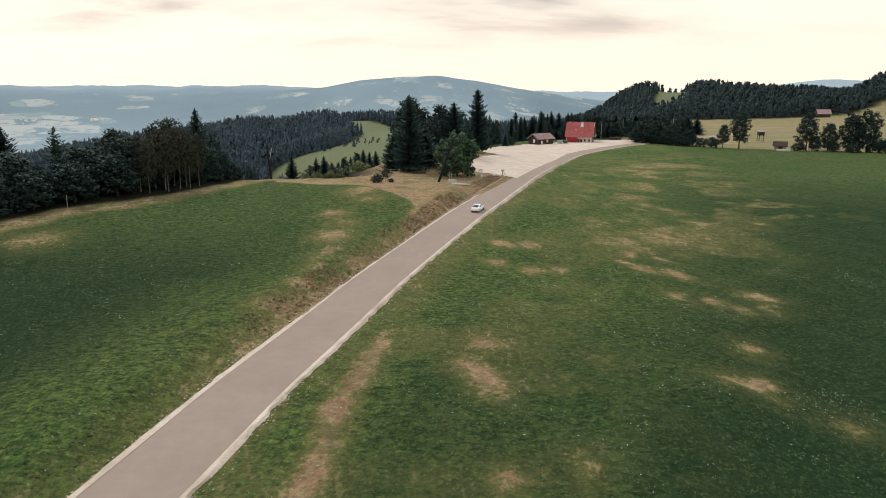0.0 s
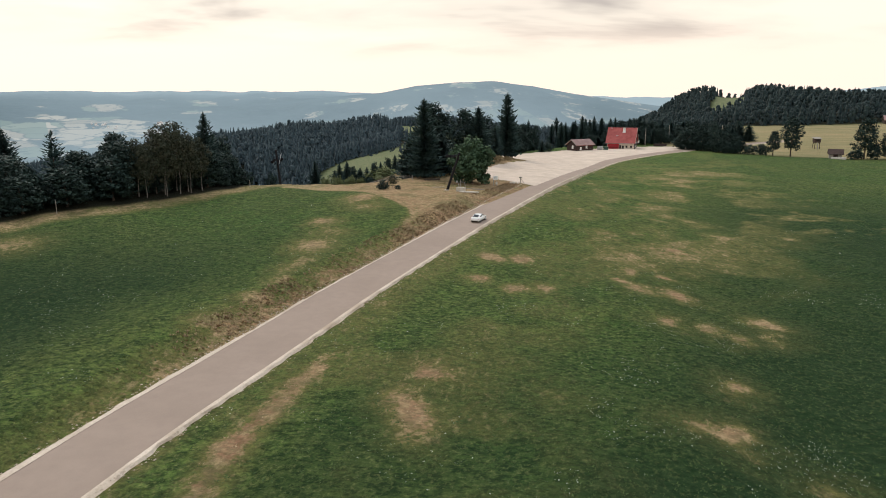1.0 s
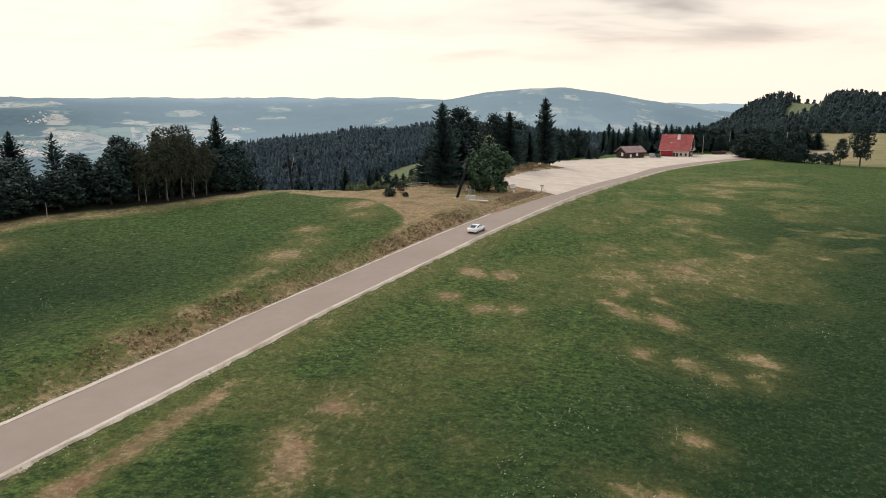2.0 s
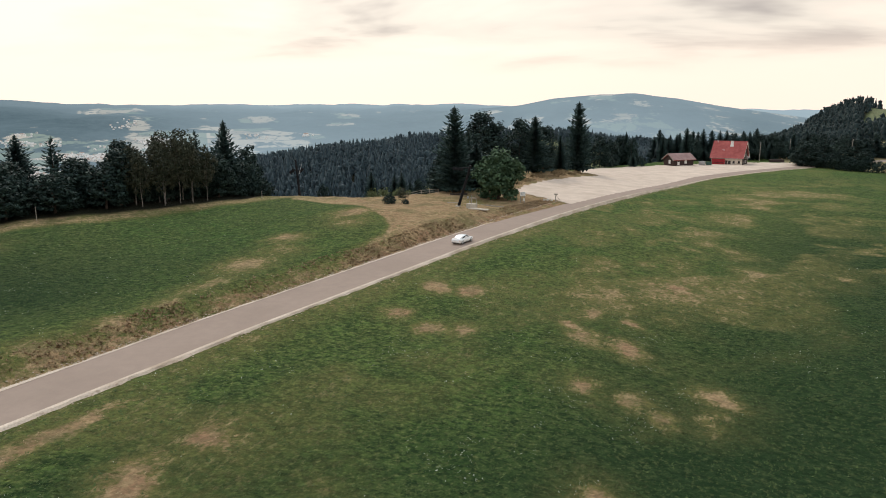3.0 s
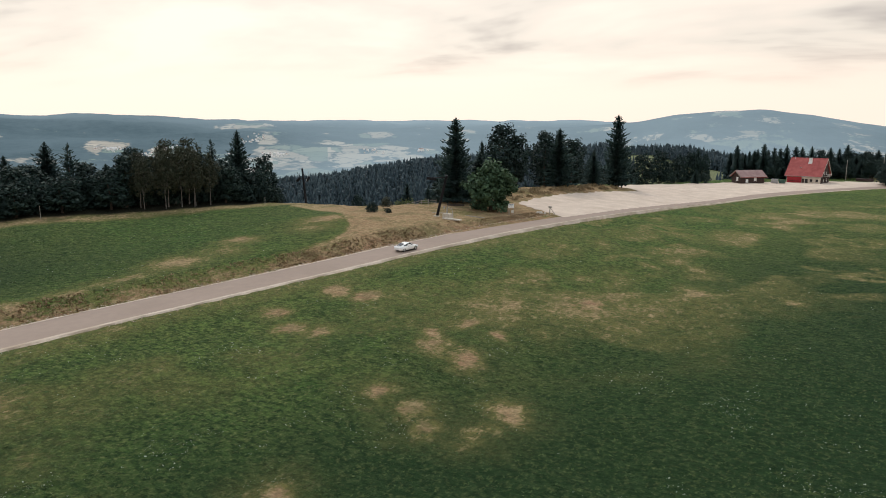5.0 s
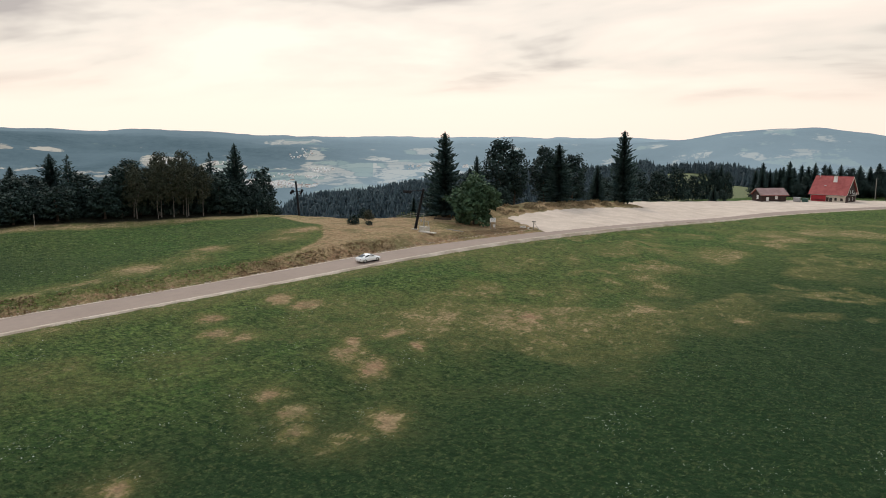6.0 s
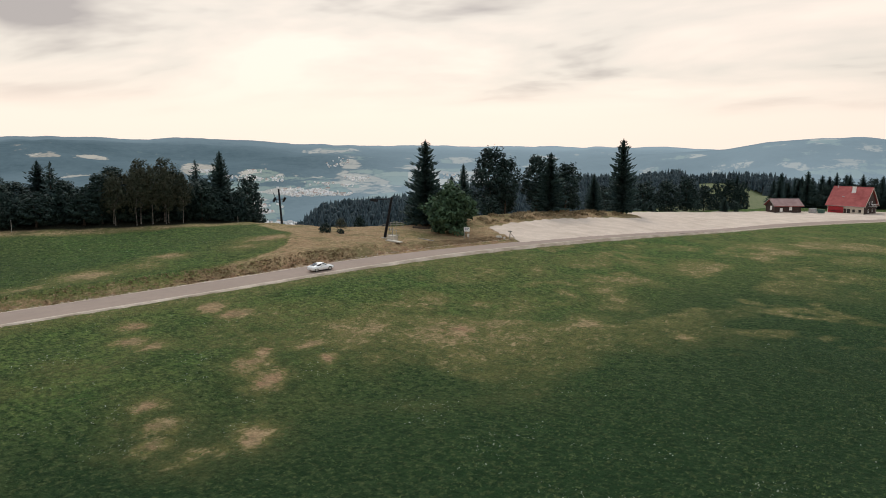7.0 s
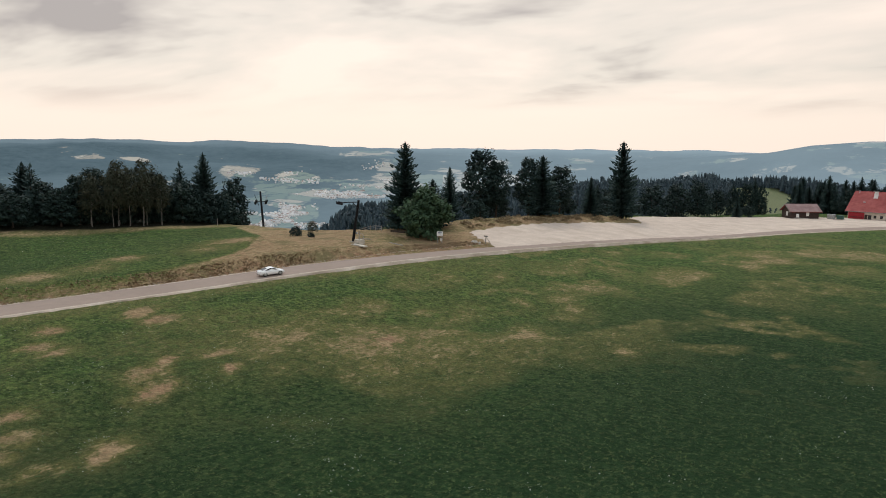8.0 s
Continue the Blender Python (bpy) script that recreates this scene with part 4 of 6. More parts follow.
def leaf_crown(rnd, h, wide, low, clumps, leaves, leaf, flat=1.0):
    """Clumps of leaves spread through an uneven crown between low and h."""
    verts, faces = [], []
    centre, half = (h + low) / 2, (h - low) / 2
    places = []
    for k in range(clumps):
        f = (k + 0.5) / clumps
        up = 1 - 2 * f
        turn = k * 2.39996
        ring = math.sqrt(1 - up * up) if up > 0 else math.sqrt(1 - 0.72 * up * up)
        far = rnd.uniform(0.50, 0.98) * (1 + 0.22 * math.sin(turn * 2 + up * 4))
        bulge = 1.0 if up < 0 else 1 - 0.25 * up
        places.append((Vector((math.cos(turn) * ring * wide / 2 * far * bulge, math.sin(turn) * ring * wide / 2 * far * bulge, centre + up * half * min(1.0, far + 0.12))), rnd.uniform(0.6, 1.25)))
    size = 0.42 * (wide * wide * (h - low)) ** (1 / 3) / max(1, clumps) ** (1 / 3) * 1.35
    for c, s in places:
        for _ in range(leaves):
            v = Vector((rnd.gauss(0, 1), rnd.gauss(0, 1), rnd.gauss(0, 0.75)))
            v.normalize()
            p = c + v * size * s * rnd.random() ** 0.45
            p.z = max(p.z, low * 0.7)
            n = (v + Vector((rnd.gauss(0, 0.6), rnd.gauss(0, 0.6), rnd.gauss(0.5, 0.6)))).normalized()
            t = n.orthogonal().normalized()
            t.rotate(Matrix.Rotation(rnd.uniform(0, 6.28), 3, n))
            u = n.cross(t)
            l = leaf * rnd.uniform(0.6, 1.35)
            k = len(verts)
            verts.extend((p - t * l, p + u * l * 0.55 * flat, p + t * l, p - u * l * 0.55 * flat))
            faces.append((k, k + 1, k + 2, k + 3))
    return verts, faces


def make_tree(name, label, category, trunk_bm, bark, crown, leaf_material):
    tree = empty(name, Matrix.Translation((0, 0, -500)), label, category)
    part("trunk", trunk_bm, bark, tree)
    ob = new("crown", mesh_from("crown", crown[0], crown[1], leaf_material))
    ob.parent = tree
    return tree


def ring_limbs(rnd, h, count, start, length, rise):
    return [(h * (start + (0.92 - start) * k / count), length * rnd.uniform(0.6, 1.1) * (1 - 0.5 * k / count), k * 2.4 + rnd.random(), rise) for k in range(count)]


rnd = random.Random(11)
# name: (template, its height, its width)
STOCK = {}
STOCK["spruce"] = (make_tree("spruce", "tall dark green spruce with drooping boughs", "tree", trunk_bmesh(rnd, 20, 0.34, 0.15), M_BARK, spruce_crown(rnd, 20, 5.2, 0.06, 0.05, 46, 0.50, 11), M_SPRUCE), 20, 8.0)
STOCK["spruce_b"] = (make_tree("spruce", "dense dark spruce with an even cone", "tree", trunk_bmesh(rnd, 20, 0.32, 0.1), M_BARK, spruce_crown(rnd, 20, 5.3, 0.02, 0.0, 44, 0.42, 12), M_SPRUCE), 20, 8.6)
STOCK["spruce_thin"] = (make_tree("spruce", "thin ragged spruce with gaps in its crown", "tree", trunk_bmesh(rnd, 20, 0.28, 0.25), M_BARK, spruce_crown(rnd, 20, 4.2, 0.2, 0.30, 30, 0.5, 9), M_SPRUCE), 20, 6.6)
STOCK["spruce_old"] = (make_tree("spruce", "old spruce with layered uneven boughs", "tree", trunk_bmesh(rnd, 20, 0.36, 0.3), M_BARK, spruce_crown(rnd, 20, 4.3, 0.08, 0.16, 44, 0.62, 15, 0.62), M_SPRUCE), 20, 8.0)
STOCK["leafy"] = (make_tree("broadleaf_tree", "dark broadleaf tree with a dense uneven crown", "tree", trunk_bmesh(rnd, 14, 0.3, 0.4, ring_limbs(rnd, 15, 9, 0.25, 5.0, 0.7)), M_BARK, leaf_crown(rnd, 15.5, 9.5, 0.9, 84, 42, 0.40), M_LEAF), 16, 10.5)
STOCK["leafy_tall"] = (make_tree("broadleaf_tree", "tall dark broadleaf tree with open lower limbs", "tree", trunk_bmesh(rnd, 17, 0.3, 0.5, ring_limbs(rnd, 17, 10, 0.25, 4.5, 0.9)), M_BARK, leaf_crown(rnd, 19.5, 8.6, 2.6, 84, 42, 0.39), M_LEAF), 20, 9.6)
STOCK["birch"] = (make_tree("birch_tree", "slender tree with pale trunk and thin browning leaves", "tree", trunk_bmesh(rnd, 14.5, 0.15, 0.5, ring_limbs(rnd, 14, 9, 0.30, 4.2, 1.9)), M_PALEBARK, leaf_crown(rnd, 15.8, 7.2, 4.2, 90, 34, 0.27), M_LEAF_DRY), 16, 7.6)
STOCK["shrub"] = (make_tree("shrub", "rounded dark green shrub at the wood's edge", "shrub", trunk_bmesh(rnd, 3.5, 0.12, 0.3, ring_limbs(rnd, 3.5, 5, 0.2, 1.6, 0.9)), M_BARK, leaf_crown(rnd, 4.6, 5.6, 0.2, 34, 40, 0.27), M_LEAF), 4.9, 6.2)
STOCK["shrub_pale"] = (make_tree("shrub", "pale green rounded shrub below the brow", "shrub", trunk_bmesh(rnd, 3.5, 0.12, 0.3, ring_limbs(rnd, 3.5, 5, 0.2, 1.6, 0.9)), M_BARK, leaf_crown(rnd, 4.6, 6.0, 0.2, 40, 60, 0.24), M_LEAF_PALE), 4.9, 6.6)


def plant(kind, x, y, top=None, tall=None, wide=None, label="", group="", sink=0.1):
    """Sets a tree on the ground, with its top at that height, or that tall."""
    thing, h, w = STOCK[kind]
    z = z_at(x, y) - sink
    tall = tall or top - z
    s = tall / h
    sw = (wide / w) if wide else s
    m = Matrix.Translation((x, y, z)) @ Matrix.Rotation(rnd.uniform(0, 6.28), 4, "Z") @ Matrix.Diagonal((sw, sw, s, 1))
    return tagged(copy_thing(thing, m), label, group=group)


# the broad tree beside the lift mast
bush_rnd = random.Random(5)
BUSH = make_tree("broadleaf_tree", "dense rounded green tree on the dry knoll beside the gravel yard", "tree",
                 trunk_bmesh(bush_rnd, 8.0, 0.36, 0.3, ring_limbs(bush_rnd, 8, 10, 0.12, 4.5, 0.5)), M_BARK, leaf_crown(bush_rnd, 10.6, 10.6, 0.5, 120, 70, 0.40), M_LEAF_BRIGHT)
BUSH.matrix_basis = Matrix.Translation((3.6, 183.6, z_at(3.6, 183.6) - 0.1))

# the group behind the knoll and along the yard
plant("spruce_old", -9.0, 192.6, top=24.4, wide=11.0, label="tall ragged spruce standing alone on the brow")
plant("spruce_b", -13.6, 197, top=14.5, wide=7.5)
plant("spruce", -5.0, 198, top=16.0, wide=9.5)
plant("leafy", -11.5, 195.5, top=13.0, wide=9)
plant("spruce_b", -10.7, 213.2, top=18.6, wide=6.5)
plant("leafy_tall", -10.8, 228, top=24.0, wide=12)
plant("leafy_tall", -7.4, 231, top=21.0, wide=9)
plant("leafy_tall", -1.0, 238, top=21.8, wide=10)
plant("spruce_old", 3.6, 237, top=21.6, wide=10.5)
plant("leafy_tall", 5.0, 245, top=19.5, wide=9)
plant("spruce_b", 8.6, 258, top=15.5, wide=6)
plant("leafy", -4.0, 249, top=12, wide=10)
plant("leafy", -13.0, 240, top=12, wide=9)
plant("shrub", 3.0, 252, tall=6.0, wide=9)
plant("shrub", -6.0, 219, tall=5.5, wide=8)
plant("spruce_old", 13.0, 271.0, top=25.8, wide=11.5, label="tall full spruce beside the gravel yard")
plant("leafy", 4.0, 325, top=11.0, wide=13)
plant("leafy", 10.5, 334, top=11.5, wide=12)
plant("leafy", 1.0, 290, top=10.5, wide=10)
plant("spruce_b", 3.0, 276, top=12.5, wide=6)
plant("leafy", 16.0, 343, top=12.6, wide=11)
plant("leafy", 21.0, 351, top=9.0, wide=9)
plant("spruce_b", 30, 345, top=5.0, wide=4)
plant("shrub", 33, 349, tall=4.5, wide=6)
plant("shrub", 19.5, 340, tall=5, wide=8)
plant("shrub", 8.0, 318, tall=4.5, wide=8)
plant("shrub", 3.5, 305, tall=5.5, wide=9)

# the wood on the left
WOOD_BIRCHES = [("birch", -59.6, 151.5, 19.7, 7), ("birch", -60.2, 158.2, 19.9, 7.5), ("birch", -63, 147, 17.0, 6), ("birch", -57, 157, 16.5, 5), ("birch", -62.5, 153.5, 18.5, 6), ("birch", -58.2, 149.5, 17.0, 4.5),
                ("birch", -56.8, 152.6, 18.2, 4.8), ("birch", -55.6, 155.2, 17.6, 4.6), ("birch", -55.0, 159.5, 16.6, 4.6), ("birch", -60.8, 146.0, 16.2, 4.8)]
WOOD_SPRUCES = [("spruce", -89.6, 144.9, 18.9, 9), ("spruce_thin", -76.4, 140.8, 18.9, 6.5), ("spruce_b", -60.2, 175.0, 21.4, 10), ("spruce_thin", -66.0, 172, 19.2, 6), ("spruce", -97, 119, 18.5, 8), ("spruce", -106, 108, 20, 8),
                ("spruce_b", -92, 98, 17, 8), ("spruce", -96, 84, 19, 8), ("spruce_b", -79, 152, 14, 7), ("spruce", -84, 128, 15.5, 7), ("spruce_b", -94, 138, 16, 8)]
WOOD_LEAFY = [("leafy_tall", -69.7, 151.8, 18.5, 9), ("leafy", -60.0, 184, 15.4, 9), ("leafy", -70, 133.5, 13, 9), ("leafy", -65.5, 141.5, 14.0, 9), ("leafy", -56.5, 166, 14.5, 8), ("leafy", -57.5, 173, 13.0, 8),
              ("leafy", -57.0, 178.5, 12.0, 7), ("leafy_tall", -83, 136, 15.0, 9), ("leafy_tall", -96, 131, 16.5, 9), ("leafy", -79, 121, 13.0, 9), ("leafy_tall", -87, 112, 15.5, 9), ("leafy", -81, 104, 13, 9),
              ("leafy_tall", -84, 92, 15, 9), ("leafy_tall", -86, 78, 16, 10), ("leafy_tall", -75, 160, 16, 10), ("leafy_tall", -64, 165, 16.5, 8), ("leafy", -74, 126.5, 12, 8), ("leafy_tall", -66, 146, 17, 9),
              ("leafy_tall", -72, 141, 15.5, 9), ("leafy_tall", -79, 130, 15, 9), ("leafy_tall", -90, 125, 16, 9), ("leafy", -61, 169, 15, 9), ("leafy_tall", -62, 162, 17.5, 9), ("leafy", -57.5, 169.0, 13.5, 8)]
for kind, x, y, top, wide in WOOD_SPRUCES + WOOD_BIRCHES + WOOD_LEAFY:
    plant(kind, x, y, top=top, wide=wide, group="trees of the wood beside the meadow")
for k in range(40):
    f = k / 39
    x, y = -76 + 27.5 * f ** 0.9, 116 + 60 * f
    plant("shrub", x - 5.0 + rnd.uniform(-1.5, 1.0), y + 4 + rnd.uniform(-1.5, 1.5), tall=rnd.uniform(3.5, 7.5), wide=rnd.uniform(5, 8), group="undergrowth of the wood beside the meadow")

# conifers behind the huts and the yard
for k in range(74):
    f = k / 73
    x = 22 + 122 * f + rnd.uniform(-3, 3)
    y = 388 + 40 * f + rnd.uniform(-4, 22) - (14 if 0.75 < f else 0)
    if f > 0.62:
        kind, top = rnd.choice(["leafy", "leafy_tall", "spruce"]), rnd.uniform(8, 12)
    else:
        kind, top = rnd.choice(["spruce", "spruce_b", "spruce_old", "spruce_old", "leafy_tall"]), rnd.uniform(6.0, 14.5)
    wide = rnd.uniform(6.5, 9.5)
    if x > 39:
        plant(kind, x, y, top=top, wide=wide, group="conifers behind the huts")

for kind, x, y, top, wide in (("leafy", 18.5, 390, 9.0, 9), ("leafy_tall", 22.5, 393, 11.0, 8), ("spruce", 25.5, 395, 12.0, 7), ("leafy", 28.5, 391, 9.5, 8)):
    plant(kind, x, y, top=top, wide=wide, group="conifers behind the huts")
# undergrowth that closes the gap between yard and forest
for k in range(18):
    f = k / 17
    plant(rnd.choice(["leafy", "spruce_b", "shrub", "leafy_tall"]), 57 + 57 * f + rnd.uniform(-2, 2), 392 + 22 * f ** 0.8 + rnd.uniform(-3, 4), tall=rnd.uniform(5, 9.5), wide=rnd.uniform(6, 9), group="young trees behind the huts")

# the hedgerow between meadow and hay field
for kind, x, y, tall, wide in [("leafy", 102, 368, 11.5, 12), ("leafy", 107.5, 361, 12.0, 12), ("leafy", 113, 352, 10.5, 10), ("leafy", 118.5, 346, 8.5, 8), ("shrub", 123, 341, 4.5, 7), ("shrub", 127, 337, 5.0, 7),
                               ("leafy_tall", 131, 334.5, 11.5, 6), ("leafy_tall", 138, 333, 18, 10), ("leafy_tall", 163.5, 321.5, 18, 10), ("leafy", 171.5, 318, 12.5, 9), ("leafy", 179, 314, 17, 12),
                               ("leafy", 184, 310, 18.5, 12), ("shrub", 189, 305, 6, 9), ("shrub", 196, 300, 6, 9), ("shrub", 204, 296, 6, 9), ("leafy", 214, 290, 12, 10)]:
    plant(kind, x, y, tall=tall, wide=wide, group="hedgerow trees below the hay field")

for k in range(26):
    f = k / 25
    x = 100 + 34 * f if k < 15 else 160 + 60 * (k - 15) / 10
    y = float(np.interp(x, [p[0] for p in HEDGE], [p[1] for p in HEDGE])) + rnd.uniform(-1, 2)
    plant("shrub", x, y, tall=rnd.uniform(4.0, 6.5), wide=rnd.uniform(6, 9), group="hedgerow shrubs below the hay field")

# shrubs and small trees on the brow
plant("shrub", -15.3, 164.2, tall=2.4, wide=3.2, label="small dark bush on the dry knoll", sink=0.3)
plant("shrub", -12.2, 165.6, tall=1.2, wide=1.8, label="low bush on the dry knoll", sink=0.2)
plant("birch", -13.6, 167.2, tall=3.3, wide=2.6, label="thin ragged sapling on the dry knoll", sink=0.1)
plant("shrub_pale", -32.3, 273, top=-0.9, wide=13, label="wide domed pale green shrub below the brow")
for x, y, top, wide in ((-44.5, 229, 0.0, 5.5), (-40.5, 228, 0.5, 6.0), (-36.5, 230, 0.4, 6.0), (-33.0, 228, 0.1, 5.0)):
    plant("shrub_pale", x, y, top=top, wide=wide, label="pale green shrub below the brow", group="pale shrubs below the brow")
plant("spruce_b", -53.5, 250.8, top=3.2, wide=7.5, label="dark spruce rising from below the brow")
plant("spruce_b", -44.5, 249, top=2.6, wide=5.0, label="dark spruce rising from below the brow")
plant("spruce_b", -41.5, 247.5, top=3.3, wide=5.5, label="dark spruce rising from below the brow")
plant("leafy", -64, 236, top=0.5, wide=6, label="small dark tree below the brow")
for k in range(11):
    bearing, far = radians(-10.4 + 0.5 * k), 268 + 7 * k + rnd.uniform(-6, 6)
    plant(rnd.choice(["spruce", "spruce_b", "leafy"]), far * math.sin(bearing), far * math.cos(bearing), top=rnd.uniform(-3.4, -0.6), wide=rnd.uniform(5, 8), group="young trees on the slope below the brow")


# ---- woods too far to count ----
def woods(name, label, spots, seed, material, conifers=0.86):
    """One mesh of many small jagged conifers and a few round crowns: x, y, z, height."""
    r = np.random.RandomState(seed)
    verts, faces = [], []
    count = 0
    for x, y, z, tall in spots:
        wide = tall * r.uniform(0.19, 0.28)
        if r.rand() < conifers:
            for tier in range(4):
                lo, hi = z + tall * (0.04 + 0.21 * tier), z + tall * (0.44 + 0.19 * tier)
                rad = wide * (1.05 - 0.235 * tier)
                sides = 8
                a0 = r.uniform(0, 6.28)
                reach = rad * np.where(np.arange(sides) % 2, 1.1, 0.6) * r.uniform(0.75, 1.2, sides)
                drop = np.where(np.arange(sides) % 2, -0.05, 0.09) * tall * r.uniform(0.5, 1.4, sides)
                ring = [(x + reach[k] * math.cos(a0 + k * 6.283 / sides), y + reach[k] * math.sin(a0 + k * 6.283 / sides), lo + drop[k]) for k in range(sides)]
                verts.extend(ring)
                verts.append((x, y, hi))
                faces.extend((count + k, count + (k + 1) % sides, count + sides) for k in range(sides))
                count += sides + 1
        else:
            # a rounded crown of small uneven lobes
            for lobe in range(5):
                turn = r.uniform(0, 6.28)
                rad = wide * r.uniform(0.36, 0.56)
                off = wide * (0.72 - 0.13 * lobe)
                cx, cy, cz = x + off * math.cos(turn), y + off * math.sin(turn), z + tall * (0.32 + 0.13 * lobe)
                sides, rows = 6, 2
                for row in range(rows):
                    lat = -0.55 + 1.0 * row
                    for k in range(sides):
                        q = rad * r.uniform(0.55, 1.35)
                        a = turn + k * 6.283 / sides
                        verts.append((cx + q * math.cos(lat) * math.cos(a), cy + q * math.cos(lat) * math.sin(a), cz + q * 1.15 * math.sin(lat)))
                verts.append((cx, cy, cz + rad * 1.2))
                for row in range(rows - 1):
                    for k in range(sides):
                        i, j = count + row * sides + k, count + row * sides + (k + 1) % sides
                        faces.extend(((i, j, j + sides), (i, j + sides, i + sides)))
                top = count + (rows - 1) * sides
                faces.extend((top + k, top + (k + 1) % sides, count + rows * sides) for k in range(sides))
                count += rows * sides + 1
    me = mesh_from(name, verts, faces, material)
    me.polygons.foreach_set("use_smooth", np.ones(len(me.polygons), bool))
    ob = new(name, me)
    return tagged(ob, label, "woodland", kind="stuff")


def scatter(x0, x1, y0, y1, step, keep, tall, seed):
    r = np.random.RandomState(seed)
    gx, gy = np.meshgrid(np.arange(x0, x1, step), np.arange(y0, y1, step))
    gx = gx.ravel() + r.uniform(-0.45, 0.45, gx.size) * step
    gy = gy.ravel() + r.uniform(-0.45, 0.45, gy.size) * step
    ok = keep(gx, gy)
    gx, gy = gx[ok], gy[ok]
    gz = height(gx, gy)
    th = r.uniform(tall[0], tall[1], gx.size) * (0.8 + 0.4 * cloud(gx, gy, 60, seed))
    return list(zip(gx, gy, gz - 0.3, th))


def spur_keep(x, y):
    zone = zones(x, y)
    d, side, _ = chain(EDGE, x, y)
    s, _, _ = chain(SPUR, x, y)
    az = np.degrees(np.arctan2(x, y))
    return (side > 0) & (zone[..., 3] < 0.4) & (s < 420) & (d > 75) & (az > -50) & (az < 16) & ((y < 1230) | (s < 90)) & ~((x > -0.225 * y) & (x < -0.05 * y) & (y < 600)) & ((az < -11) | (d > 190)) & ~((x > -0.13 * y) & (x < 0.012 * y) & (y < 960))


tree_line = np.random.RandomState(6)
line_x, line_y = np.linspace(-165, -40, 34), np.linspace(690, 800, 34)
line_x, line_y = line_x + tree_line.uniform(-6, 6, 34), line_y + tree_line.uniform(-8, 8, 34)
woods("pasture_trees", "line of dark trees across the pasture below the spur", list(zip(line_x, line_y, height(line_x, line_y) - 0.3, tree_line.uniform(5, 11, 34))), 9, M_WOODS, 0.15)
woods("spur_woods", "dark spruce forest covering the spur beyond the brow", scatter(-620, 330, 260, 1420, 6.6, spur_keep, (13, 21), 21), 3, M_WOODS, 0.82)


def hill_keep(x, y):
    zone = zones(x, y)
    r = np.hypot(x, y)
    az = np.degrees(np.arctan2(x, y))
    return (zone[..., 1] > 0.5) & (az > 9.5) & (az < 44) & (r > 540) & (r < 1120) & (np.hypot(x - 306, y - 574) > 15)


woods("hill_woods", "dark forest on the hill above the hay field", scatter(100, 760, 430, 1080, 6.4, hill_keep, (9, 16), 22), 4, M_WOODS_NEAR, 0.5)


def behind_keep(x, y):
    d, side, _ = chain(EDGE, x, y)
    az = np.degrees(np.arctan2(x, y))
    return (side > 0) & (d > 16) & (d < 120) & (az > 5.5) & (az < 18) & (y > 345)


woods("slope_woods", "dark mixed forest on the slope behind the huts", scatter(-20, 240, 300, 640, 6.0, behind_keep, (10, 16), 23), 5, M_WOODS_NEAR)

for thing, _, _ in STOCK.values():
    for o in (*thing.children_recursive, thing):
        bpy.data.objects.remove(o)

# ---- the car ----
def loft(stations, bm=None):
    """Rings of points along a body, closed at both ends."""
    bm = bm or bmesh.new()
    rings = [[bm.verts.new(p) for p in ring] for ring in stations]
    n = len(rings[0])
    for a, b in zip(rings, rings[1:]):
        for k in range(n):
            bm.faces.new((a[k], a[(k + 1) % n], b[(k + 1) % n], b[k]))
    bm.faces.new(rings[0][::-1])
    bm.faces.new(rings[-1])
    bmesh.ops.recalc_face_normals(bm, faces=bm.faces[:])
    for f in bm.faces:
        f.smooth = True
    return bm


def body_ring(x, w, low, belt, crown):
    pts = [(w * 0.80, low), (w * 0.97, low + 0.10), (w, (low + belt) / 2), (w * 0.97, belt - 0.08), (w * 0.86, belt), (w * 0.45, belt + crown * 0.8), (0, belt + crown)]
    ring = [(x, y, z) for y, z in pts] + [(x, -y, z) for y, z in pts[-2::-1]]
    return ring


def cabin_ring(x, w, base, top):
    pts = [(w, base), (w * 0.97, base + (top - base) * 0.35), (w * 0.84, base + (top - base) * 0.82), (w * 0.66, top - 0.02), (0, top)]
    return [(x, y, z) for y, z in pts] + [(x, -y, z) for y, z in pts[-2::-1]]


def wheel(parent, x, y, r=0.33):
    tyre = part("wheel", rod((x, y - 0.11, r), (x, y + 0.11, r), r, r, 28), M_TYRE, parent, "black tyre")
    side = 1 if y > 0 else -1
    rim = bmesh.new()
    rod((x, y + side * 0.095, r), (x, y + side * 0.125, r), r * 0.70, r * 0.66, 20, rim)
    for k in range(5):
        a = k * math.tau / 5
        rod((x, y + side * 0.13, r), (x + math.cos(a) * r * 0.62, y + side * 0.125, r + math.sin(a) * r * 0.62), 0.04, 0.03, 6, rim)
    part("rim", rim, M_RIM, tyre, "silver five-spoke rim")


def panel(points, out, bm=None):
    """A thin pane with the given corners, pushed out by a few millimetres."""
    bm = bm or bmesh.new()
    c = [Vector(p) for p in points]
    n = (c[1] - c[0]).cross(c[2] - c[0]).normalized()
    if n.dot(Vector(out)) < 0:
        n = -n
    top, low = [bm.verts.new(p + n * 0.012) for p in c], [bm.verts.new(p - n * 0.03) for p in c]
    bm.faces.new(top)
    bm.faces.new(low[::-1])
    for k in range(len(c)):
        j = (k + 1) % len(c)
        bm.faces.new((top[k], low[k], low[j], top[j]))
    bmesh.ops.recalc_face_normals(bm, faces=bm.faces[:])
    return bm


